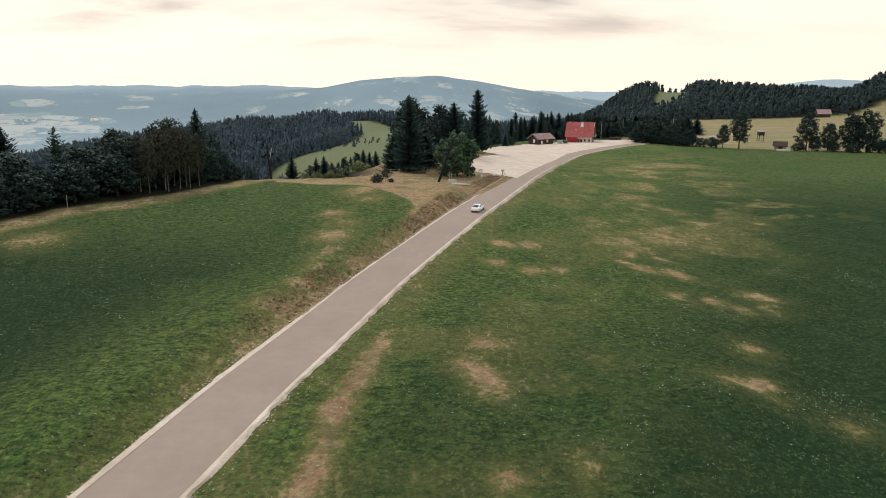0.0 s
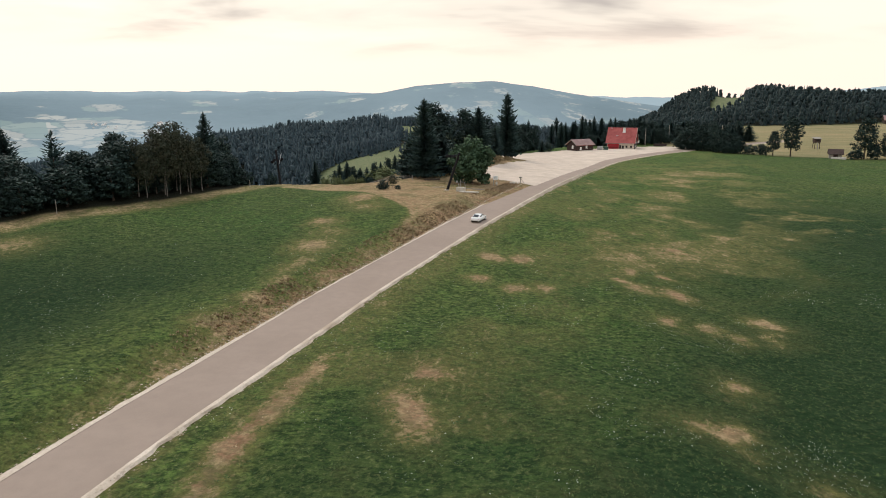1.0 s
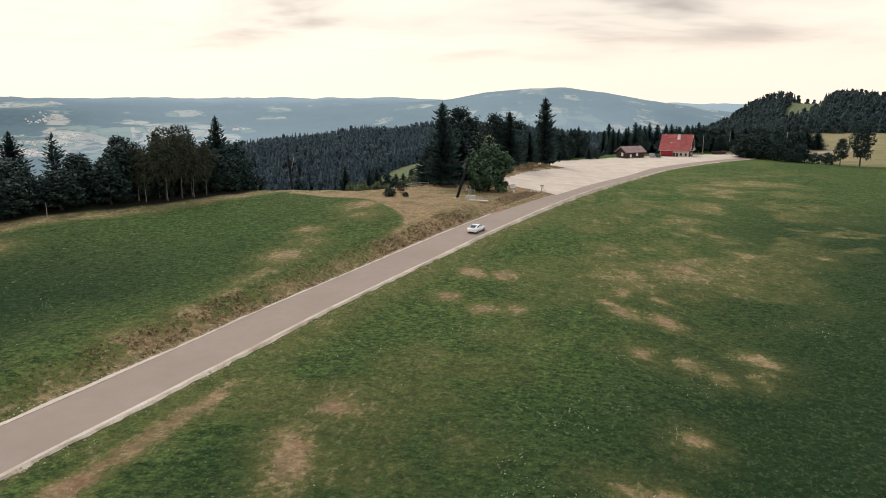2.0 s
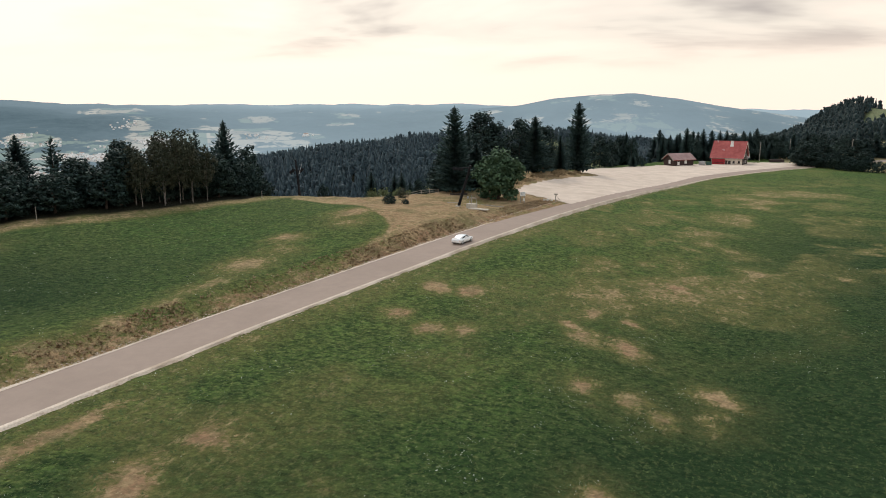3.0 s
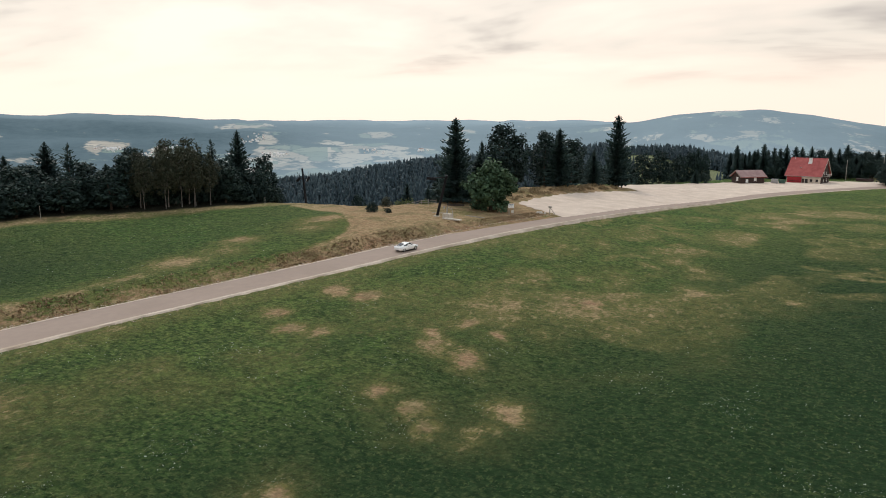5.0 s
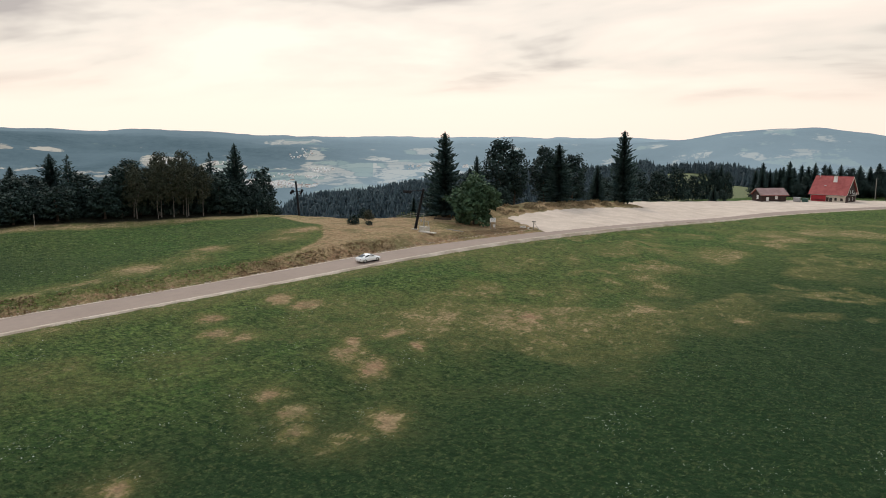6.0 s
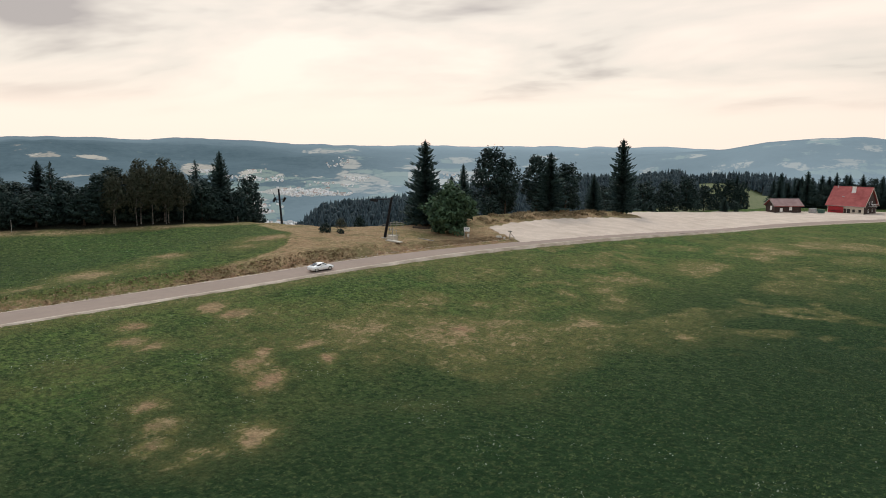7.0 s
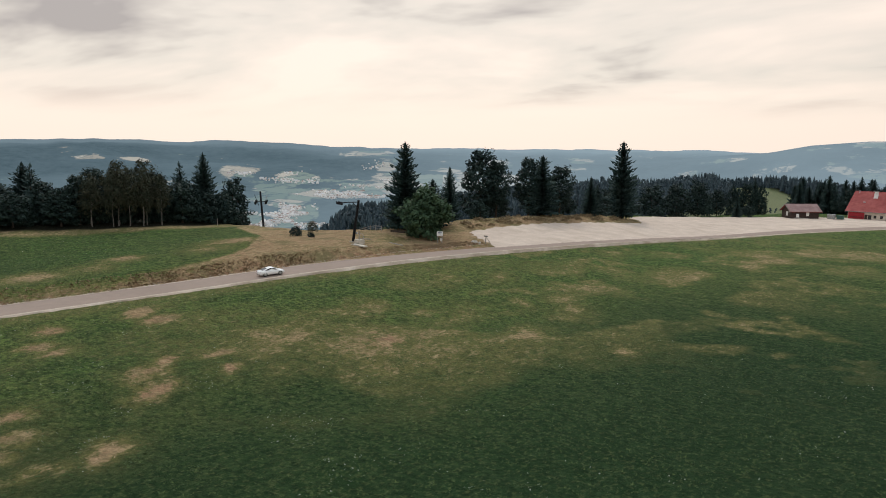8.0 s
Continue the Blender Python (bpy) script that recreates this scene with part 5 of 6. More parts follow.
def build_car(m):
    car = empty("car", m, "white two-door coupe on the asphalt road", "car")
    part("body", loft([body_ring(-2.09, 0.62, 0.38, 0.72, 0.02), body_ring(-2.02, 0.80, 0.28, 0.84, 0.03), body_ring(-1.75, 0.89, 0.22, 0.92, 0.04), body_ring(-1.30, 0.92, 0.20, 0.93, 0.05),
                       body_ring(-0.5, 0.90, 0.18, 0.90, 0.05), body_ring(0.5, 0.90, 0.18, 0.88, 0.05), body_ring(1.30, 0.91, 0.20, 0.80, 0.08), body_ring(1.75, 0.86, 0.22, 0.70, 0.07), body_ring(2.0, 0.74, 0.26, 0.60, 0.05),
                       body_ring(2.09, 0.56, 0.34, 0.52, 0.02)]), M_CARPAINT, car)
    part("roof", loft([cabin_ring(-1.72, 0.60, 0.86, 0.93), cabin_ring(-1.25, 0.70, 0.86, 1.12), cabin_ring(-0.75, 0.76, 0.86, 1.28), cabin_ring(-0.2, 0.79, 0.86, 1.35), cabin_ring(0.25, 0.79, 0.86, 1.32),
                       cabin_ring(0.75, 0.76, 0.84, 1.10), cabin_ring(1.15, 0.70, 0.82, 0.88)]), M_CARPAINT, car)
    part("windscreen", panel([(1.08, -0.56, 0.92), (1.08, 0.56, 0.92), (0.36, 0.50, 1.29), (0.36, -0.50, 1.29)], (1, 0, 1)), M_DARKGLASS, car, "dark tinted windscreen")
    part("rear_window", panel([(-1.58, -0.50, 0.985), (-1.58, 0.50, 0.985), (-0.80, 0.50, 1.285), (-0.80, -0.50, 1.285)], (-1, 0, 1)), M_DARKGLASS, car, "dark sloping rear window")
    for s in (-1, 1):
        part("side_window", panel([(0.85, s * 0.765, 0.93), (0.22, s * 0.69, 1.24), (-0.35, s * 0.69, 1.25), (-1.05, s * 0.70, 1.03), (-1.10, s * 0.75, 0.94)], (0, s, 0.4)), M_DARKGLASS, car, "dark side window")
        part("tail_lamp", box((0.10, 0.36, 0.15), (-2.0, s * 0.62, 0.72), 0.03), M_REDLAMP, car, "red tail lamp")
        part("headlight", box((0.24, 0.30, 0.13), (1.86, s * 0.62, 0.60), 0.04), M_LAMP, car, "clear headlight")
        part("wing_mirror", box((0.16, 0.20, 0.12), (0.62, s * 0.98, 0.96), 0.04), M_CARPAINT, car)
        part("sill", box((1.75, 0.06, 0.12), (0.0, s * 0.885, 0.20), 0.02), M_TYRE, car, "dark lower sill")
        part("door_handle", box((0.20, 0.03, 0.04), (-0.35, s * 0.915, 0.80), 0.01), M_GREYMETAL, car)
        for x in (-1.22, 1.25):
            wheel(car, x, s * 0.80)
    part("rear_bumper", box((0.10, 1.30, 0.18), (-2.03, 0, 0.36), 0.04), M_TYRE, car, "dark rear bumper insert")
    part("number_plate", box((0.02, 0.50, 0.11), (-2.095, 0, 0.56), 0.005), M_WHITE, car, "pale plate with a plain dark bar")
    part("spoiler", box((0.16, 1.1, 0.03), (-1.78, 0, 0.965), 0.01), M_CARPAINT, car)
    return car


CAR_AT = (9.5, 137.5)
car_k = min(range(len(FINE_LINE)), key=lambda k: (FINE_LINE[k][0] - CAR_AT[0]) ** 2 + (FINE_LINE[k][1] - CAR_AT[1]) ** 2)
car_way = Vector(FINE_LINE[car_k + 2]) - Vector(FINE_LINE[car_k - 2])
car_turn = math.atan2(car_way.y, car_way.x)
car_spot = Vector(FINE_LINE[car_k]) + Vector((math.sin(car_turn), -math.cos(car_turn), 0)) * 1.35
car_up = float(plateau(FINE_LINE[car_k + 2][0], FINE_LINE[car_k + 2][1])) - float(plateau(FINE_LINE[car_k - 2][0], FINE_LINE[car_k - 2][1]))
build_car(Matrix.Translation((car_spot.x, car_spot.y, float(plateau(FINE_LINE[car_k][0], FINE_LINE[car_k][1])) + 0.10)) @ Matrix.Rotation(car_turn, 4, "Z") @ Matrix.Rotation(-math.atan2(car_up, car_way.length), 4, "Y"))


# ---- buildings ----
def gable_walls(length, depth, eave, ridge, thick=0.3):
    """Four walls under a saddle roof along x, hollow, open above."""
    front = box((length, thick, eave + 1.0), (0, -depth / 2 + thick / 2, (eave - 1.0) / 2))
    back = box((length, thick, eave + 1.0), (0, depth / 2 - thick / 2, (eave - 1.0) / 2))
    ends = []
    for s in (-1, 1):
        bm = prism([(-depth / 2 + thick, -1.0), (depth / 2 - thick, -1.0), (depth / 2 - thick, eave + 0.15), (0, ridge - 0.15), (-depth / 2 + thick, eave + 0.15)], thick, "X")
        bmesh.ops.translate(bm, verts=bm.verts[:], vec=(s * (length / 2 - thick / 2), 0, 0))
        ends.append(bm)
    return front, back, ends


def roof_slab(length, depth, eave, ridge, over_side, over_end, side, thick=0.22):
    """One slope of a saddle roof along x; side -1 is the front."""
    slope = (ridge - eave) / (depth / 2)
    y1, z1 = side * (depth / 2 + over_side), eave - slope * over_side
    n = Vector((0, side * slope, 1)).normalized() * thick
    bm = bmesh.new()
    half = length / 2 + over_end
    ring = [bm.verts.new(p) for p in ((-half, 0, ridge), (half, 0, ridge), (half, y1, z1), (-half, y1, z1))]
    low = [bm.verts.new((v.co.x, v.co.y + (n.y if v.co.y else 0), v.co.z + n.z)) for v in ring]
    bm.faces.new(ring)
    bm.faces.new(low)
    for k in range(4):
        bm.faces.new((ring[k], ring[(k + 1) % 4], low[(k + 1) % 4], low[k]))
    bmesh.ops.recalc_face_normals(bm, faces=bm.faces[:])
    return bm


def window(parent, x, y, z, w, h, frame_material, glass=None, face=(0, -1), name="window", label=""):
    """A framed window set a little proud of a wall that faces the way given."""
    turn = math.atan2(face[1], face[0]) + math.pi / 2
    m = Matrix.Translation((x, y, z)) @ Matrix.Rotation(turn, 4, "Z")
    bm = bmesh.new()
    for sx in (-1, 1):
        box((0.10, 0.12, h), (sx * (w / 2 - 0.05), 0, 0), bm=bm)
    for sz in (-1, 1):
        box((w - 0.2, 0.12, 0.10), (0, 0, sz * (h / 2 - 0.05)), bm=bm)
    box((0.06, 0.09, h - 0.2), (0, 0, 0), bm=bm)
    bmesh.ops.transform(bm, matrix=m, verts=bm.verts[:])
    win = part(name, bm, frame_material, parent, label)
    pane = box((w - 0.12, 0.05, h - 0.12), (0, 0.01, 0))
    bmesh.ops.transform(pane, matrix=m, verts=pane.verts[:])
    part("pane", pane, glass or M_DARKGLASS, win)
    sill = box((w + 0.2, 0.22, 0.06), (0, -0.06, -h / 2 - 0.03))
    bmesh.ops.transform(sill, matrix=m, verts=sill.verts[:])
    part("sill", sill, frame_material, win)
    return win


def slope_courses(parent, length, depth, eave, ridge, side, over_end, over_side, material, step=0.42):
    """Courses of roof tiles as shallow lapped strips on one slope."""
    slope = (ridge - eave) / (depth / 2)
    run = depth / 2 + over_side
    count = int(run * math.hypot(1, slope) / step)
    bm = bmesh.new()
    up = Vector((0, side * slope, 1)).normalized()
    for k in range(count):
        f0, f1 = k / count, (k + 1.12) / count
        f1 = min(f1, 1.0)
        half = length / 2 + over_end
        a, b = Vector((0, side * run * f0, ridge - slope * run * f0)), Vector((0, side * run * f1, ridge - slope * run * f1))
        lo, hi = up * 0.215, up * 0.262
        ring = [bm.verts.new(Vector((x, 0, 0)) + p) for x, p in ((-half, a + lo), (half, a + lo), (half, b + hi), (-half, b + hi))]
        bm.faces.new(ring)
        low = [bm.verts.new(Vector((x, 0, 0)) + b + up * 0.2) for x in (half, -half)]
        bm.faces.new((ring[3], ring[2], low[0], low[1]))
    tagged(part("tile", bm, material, parent, "lapped courses of red tiles"), kind="stuff")


def build_chalet():
    length, depth, eave, ridge = 13.0, 14.0, 3.7, 10.0
    x, y = 72.1, 376.3
    house = empty("chalet", Matrix.Translation((x, y, z_at(x, y) - 0.15)) @ Matrix.Rotation(radians(-16), 4, "Z"), "white plastered chalet with a steep red tiled roof", "house")
    front, back, ends = gable_walls(length, depth, eave, ridge)
    part("wall", front, M_PLASTER, house, "white plaster wall")
    part("wall", back, M_PLASTER, house, "white plaster wall")
    for bm in ends:
        part("gable_wall", bm, M_DARKWOOD, house, "dark boarded gable")
    for s in (-1, 1):
        slab = part("roof", roof_slab(length, depth, eave, ridge, 0.9, 0.7, s), M_ROOF, house, "steep red tiled roof slope")
        slope_courses(slab, length, depth, eave, ridge, s, 0.7, 0.9, M_ROOF)
        slope = (ridge - eave) / (depth / 2)
        z1 = eave - slope * 0.9
        part("gutter", rod((-length / 2 - 0.7, s * (depth / 2 + 0.98), z1 + 0.10), (length / 2 + 0.7, s * (depth / 2 + 0.98), z1 + 0.10), 0.08, sides=8), M_GREYMETAL, house)
        for e in (-1, 1):
            xx = e * (length / 2 + 0.72)
            board = part("bargeboard", prism([(0, ridge - 0.20), (0, ridge + 0.24), (s * (depth / 2 + 0.9), z1 + 0.24), (s * (depth / 2 + 0.9), z1 - 0.20)], 0.06, "X"), M_PLASTER if e > 0 else M_REDWOOD, house)
            board.location.x = xx
    part("ridge_cap", rod((-length / 2 - 0.7, 0, ridge + 0.22), (length / 2 + 0.7, 0, ridge + 0.22), 0.16, sides=8), M_ROOF, house)
    # the white chimney breast widens towards its foot on the front slope
    stack = bmesh.new()
    rings = []
    for z, w, yy, d in ((6.4, 1.9, -2.6, 0.8), (7.6, 1.75, -2.2, 1.0), (8.9, 1.15, -2.0, 1.0), (10.3, 1.05, -2.0, 1.0)):
        rings.append([stack.verts.new((1.0 + sx * w / 2, yy + sy * d / 2, z)) for sx, sy in ((-1, -1), (1, -1), (1, 1), (-1, 1))])
    for a, b in zip(rings, rings[1:]):
        for k in range(4):
            stack.faces.new((a[k], a[(k + 1) % 4], b[(k + 1) % 4], b[k]))
    stack.faces.new(rings[-1])
    chimney = part("chimney", stack, M_WHITE, house, "white plastered chimney")
    part("cap", box((1.35, 1.3, 0.14), (1.0, -2.0, 10.42), 0.03), M_CONCRETE, chimney)
    part("flue", rod((-5.4, -0.6, ridge - 0.5), (-5.4, -0.6, ridge + 0.75), 0.16), M_GREYMETAL, house, "metal flue pipe")
    part("skylight", box((0.9, 0.10, 0.7), (-2.0, -4.4, ridge - 4.4 * 0.9 + 0.33), 0.02, Matrix.Rotation(radians(42), 4, "X")), M_LAMP, house, "small pale roof window")
    # red boarded front half, then plaster with door and windows
    part("red_front", box((5.6, 0.12, 2.7), (-3.5, -depth / 2 - 0.07, 1.35), 0.01), M_REDWOOD, house, "bright red boarded front")
    part("counter", box((4.6, 0.5, 0.12), (-3.5, -depth / 2 - 0.38, 1.0), 0.02), M_DARKWOOD, house, "dark wooden counter shelf")
    window(house, 1.2, -depth / 2 - 0.03, 1.15, 1.1, 1.5, M_DARKWOOD)
    window(house, 3.0, -depth / 2 - 0.03, 1.35, 0.9, 1.0, M_DARKWOOD)
    window(house, 5.2, -depth / 2 - 0.03, 1.35, 0.9, 1.0, M_DARKWOOD)
    door = part("door", box((1.0, 0.10, 2.0), (-0.1, -depth / 2 - 0.06, 1.0), 0.01), M_DARKWOOD, house, "dark wooden door")
    part("handle", box((0.05, 0.06, 0.14), (0.3, -depth / 2 - 0.13, 1.0), 0.01), M_GREYMETAL, door)
    # balcony and windows on the boarded gable
    deck = part("balcony", box((1.5, 7.0, 0.14), (length / 2 + 0.78, 0.5, 2.9), 0.01), M_GREYWOOD, house, "pale wooden balcony")
    part("balcony_rail", box((0.07, 7.0, 0.12), (length / 2 + 1.48, 0.5, 3.8), 0.01), M_WHITE, deck)
    for k in range(8):
        part("baluster", box((0.06, 0.06, 0.82), (length / 2 + 1.48, -2.85 + k * 0.957, 3.36)), M_WHITE, deck)
    for yy, z, w in ((-2.0, 1.3, 1.0), (2.4, 1.3, 1.0), (-1.2, 4.2, 0.9), (1.6, 4.2, 0.9)):
        window(house, length / 2 + 0.03, yy, z, w, 1.2, M_WHITE, face=(1, 0))
    return house


def build_hut():
    length, depth, eave, ridge = 10.6, 6.8, 2.9, 5.1
    x, y = 49.3, 359.8
    hut = empty("hut", Matrix.Translation((x, y, z_at(x, y) - 0.1)) @ Matrix.Rotation(radians(37), 4, "Z"), "dark brown boarded hut with a faded red roof beside the yard", "hut")
    front, back, ends = gable_walls(length, depth, eave, ridge, 0.2)
    for bm in (front, back):
        part("wall", bm, M_DARKWOOD, hut)
    for bm in ends:
        part("gable_wall", bm, M_DARKWOOD, hut)
    for s in (-1, 1):
        slab = part("roof", roof_slab(length, depth, eave, ridge, 0.75, 0.8, s, 0.16), M_ROOF, hut, "faded red roof slope")
        slope_courses(slab, length, depth, eave, ridge, s, 0.8, 0.75, M_PINKROOF, 0.5)
        slope = (ridge - eave) / (depth / 2)
        z1 = eave - slope * 0.75
        for e in (-1, 1):
            board = part("bargeboard", prism([(0, ridge - 0.16), (0, ridge + 0.2), (s * (depth / 2 + 0.75), z1 + 0.2), (s * (depth / 2 + 0.75), z1 - 0.16)], 0.06, "X"), M_GREYWOOD, hut)
            board.location.x = e * (length / 2 + 0.82)
    for xx, z, w, h in ((-2.8, 1.1, 1.1, 1.3), (1.0, 1.75, 1.1, 1.5)):
        window(hut, xx, -depth / 2 - 0.03, z, w, h, M_WHITE, M_WHITE, label="window closed by white shutters")
    window(hut, -length / 2 - 0.03, -0.6, 1.7, 1.2, 1.5, M_WHITE, M_WHITE, face=(-1, 0), label="window closed by white shutters")
    door = part("door", box((0.95, 0.08, 2.0), (3.4, -depth / 2 - 0.05, 1.0), 0.01), M_DARKWOOD, hut, "dark boarded door")
    part("handle", box((0.05, 0.06, 0.14), (3.75, -depth / 2 - 0.11, 1.0), 0.01), M_GREYMETAL, door)
    for k in range(9):
        part("batten", box((0.08, 0.04, eave), (-length / 2 + 0.5 + k * 1.2, -depth / 2 - 0.022, eave / 2)), M_DARKWOOD, hut)
    return hut


def build_barn(name, label, category, x, y, turn, length, depth, eave, ridge, wall_material, roof_material):
    barn = empty(name, Matrix.Translation((x, y, z_at(x, y) - 0.1)) @ Matrix.Rotation(radians(turn), 4, "Z"), label, category)
    front, back, ends = gable_walls(length, depth, eave, ridge, 0.2)
    for bm in (front, back):
        part("wall", bm, wall_material, barn)
    for bm in ends:
        part("gable_wall", bm, wall_material, barn)
    for s in (-1, 1):
        part("roof", roof_slab(length, depth, eave, ridge, 0.6, 0.6, s, 0.16), roof_material, barn)
    part("door", box((1.8, 0.08, 2.0), (0, -depth / 2 - 0.05, 1.0), 0.01), M_DARKWOOD, barn)
    return barn


build_chalet()
build_hut()
build_barn("barn", "brown barn with a faded greyish roof under the forest", "barn", 301.5, 572, -14, 9.2, 7.0, 3.0, 6.0, M_DARKWOOD, M_PINKROOF)
shed = build_barn("shed", "small wooden shed with pale stones before it, in the hedgerow", "shed", 152.5, 323, -20, 4.8, 4.0, 2.4, 4.0, M_GREYWOOD, M_DARKWOOD)
part("stone_base", box((5.6, 0.7, 1.0), (1.2, -2.6, 0.4), 0.1), M_STONE, shed, "pale rubble base wall")


def build_hide():
    """A raised wooden hide on four legs in the hay field."""
    x, y = 165, 372
    hide = empty("raised_hide", Matrix.Translation((x, y, z_at(x, y) - 0.1)), "weathered wooden hide on legs in the hay field", "hide")
    for sx in (-1, 1):
        for sy in (-1, 1):
            part("leg", rod((sx * 1.3, sy * 1.3, 0), (sx * 1.0, sy * 1.0, 3.2), 0.16, sides=6), M_DARKWOOD, hide)
    part("cabin", box((2.8, 2.6, 2.0), (0, 0, 4.1), 0.03), M_DARKWOOD, hide)
    part("roof", box((3.6, 3.4, 0.18), (0, 0, 5.3), 0.03, Matrix.Rotation(radians(9), 4, "X")), M_GREYWOOD, hide)
    part("window", box((1.4, 0.06, 0.6), (0, -1.32, 4.4)), M_DARKGLASS, hide)
    part("ladder", box((0.5, 0.1, 3.4), (0, -1.6, 1.6), 0.02, Matrix.Rotation(radians(-12), 4, "X")), M_GREYWOOD, hide)


build_hide()


# ---- the ski lift ----
def roller_battery(parent, at, turn, count=4, length=2.6, dip=0):
    m = Matrix.Translation(at) @ Matrix.Rotation(turn, 4, "Z") @ Matrix.Rotation(radians(dip), 4, "Y")
    beam = box((length, 0.14, 0.30), (0, 0, 0), 0.03)
    bmesh.ops.transform(beam, matrix=m, verts=beam.verts[:])
    beam = part("roller_beam", beam, M_BLACKPOLE, parent)
    for k in range(count):
        x = -length / 2 + length * (k + 0.5) / count
        for s in (-1, 1):
            bm = rod((x, s * 0.10, 0.18), (x, s * 0.22, 0.18), 0.26, sides=12)
            bmesh.ops.transform(bm, matrix=m, verts=bm.verts[:])
            part("roller", bm, M_BLACKPOLE, beam)


def build_mast(name, base, top, label, arm, both):
    mast = empty(name, Matrix.Translation(base), label, "lift mast")
    head = Vector(top) - Vector(base)
    part("pole", rod((0, 0, -0.4), head, 0.30, 0.22, 14), M_BLACKPOLE, mast)
    part("foot", box((1.0, 1.0, 0.35), (0, 0, 0.05), 0.05), M_CONCRETE, mast, "concrete foot")
    d = Vector((arm[0], arm[1], 0)).normalized()
    along = math.atan2(d.x, -d.y)
    reach = Vector(arm).length
    a = head * 0.74 if both else head - Vector((0, 0, 0.35))
    part("crossarm", rod(a + d * reach, a - d * (reach if both else 0.3), 0.09, sides=8), M_BLACKPOLE, mast)
    roller_battery(mast, a + d * reach - Vector((0, 0, 0.25)), along, 4, 1.7 if both else 2.6, 32 if both else 0)
    if both:
        roller_battery(mast, a - d * reach - Vector((0, 0, 0.25)), along, 4, 1.7, 32)
        for s in (-1, 1):
            part("horn", rod(a + d * s * reach * 0.5 - Vector((0, 0, 0.9)), a + d * s * reach * 1.25 + Vector((0, 0, 1.7)), 0.08, 0.05, 7), M_GREYMETAL if s > 0 else M_BLACKPOLE, mast)
    else:
        part("stay", rod(a + d * 1.3, a - Vector((0, 0, 1.4)), 0.05, sides=6), M_BLACKPOLE, mast)
    n = 9
    for k in range(n):
        p = head * (0.25 + 0.65 * k / n)
        part("rung", rod(p - d.cross(Vector((0, 0, 1))) * 0.36, p + d.cross(Vector((0, 0, 1))) * 0.36, 0.025, sides=5), M_BLACKPOLE, mast)
    return mast


mast = build_mast("lift_mast", (-1.2, 166.1, z_at(-1.2, 166.1)), (1.7, 164.7, 13.2), "black leaning ski lift mast on the dry knoll", (-1.6, -3.6, 0), False)
box_at = Vector((1.1, 165.0, 9.0)) - Vector(mast.location)
part("switch_box", box((0.3, 0.25, 0.45), (box_at.x + 0.1, box_at.y - 0.34, box_at.z - 2.2), 0.03), M_GREYMETAL, mast, "grey switch box")
build_mast("lift_mast", (-43.6, 180.0, z_at(-43.6, 180.0)), (-44.4, 179.8, 12.4), "dark ski lift mast with rollers on both arms below the brow", (0.55, 1.15, 0), True)


def build_footing():
    x, y = 2.1, 164.4
    thing = empty("cable_anchor", Matrix.Translation((x, y, z_at(x, y))) @ Matrix.Rotation(radians(-18), 4, "Z"), "concrete block with a short steel frame beside the lift mast", "anchor block")
    part("block", box((1.9, 1.3, 1.1), (0, 0, 0.35), 0.06), M_CONCRETE, thing)
    part("post", box((0.16, 0.16, 1.9), (-0.1, 0, 1.6), 0.02), M_GREYWOOD, thing, "weathered post")
    for s in (-1, 1):
        part("brace", rod((s * 0.85, 0.5, 0.8), (s * 0.7, 0.4, 2.0), 0.04, sides=6), M_GREYMETAL, thing)
    part("rail", rod((-0.75, 0.4, 2.0), (0.75, 0.4, 2.0), 0.04, sides=6), M_GREYMETAL, thing)


build_footing()


def lying(name, x, y, size, turn, material, label, category, rise=0.5, bevel=0.05):
    """A single bevelled block that lies on the ground."""
    bm = box(size, (0, 0, size[2] * (rise - 0.08)), bevel)
    for v in bm.verts:
        v.co += Vector((noise.noise(v.co * 1.3 + Vector((x, y, 0))), noise.noise(v.co * 1.3 + Vector((y, x, 3))), 0)) * min(size) * 0.25
    me = bpy.data.meshes.new(name)
    bm.to_mesh(me)
    bm.free()
    me.materials.append(material)
    ob = new(name, me)
    ob.matrix_basis = Matrix.Translation((x, y, z_at(x, y))) @ Matrix.Rotation(radians(turn), 4, "Z")
    return tagged(ob, label, category)


lying("concrete_slab", 4.0, 162.3, (4.2, 1.0, 0.22), -14, M_CONCRETE, "pale concrete slab lying in the dry grass", "slab")
lying("plank", 4.5, 172.5, (5.5, 0.4, 0.16), -20, M_GREYWOOD, "pale weathered plank lying in the dry grass", "plank")
lying("plank", -3.6, 172.2, (3.0, 0.35, 0.14), 12, M_GREYWOOD, "pale weathered plank lying in the dry grass", "plank")
lying("log", -6.6, 187.5, (4.0, 0.5, 0.5), 20, M_BARK, "dark fallen log under the trees", "log")
for k, (dx, dy, s) in enumerate([(0, 0, 0.85), (0.9, 0.35, 0.6), (-0.75, 0.3, 0.65)]):
    lying("rock", 14.2 + dx, 186.9 + dy, (s, s * 0.8, s * 0.7), 40 * k, M_STONE, "white stone at the entrance of the yard", "rock", bevel=s * 0.22)


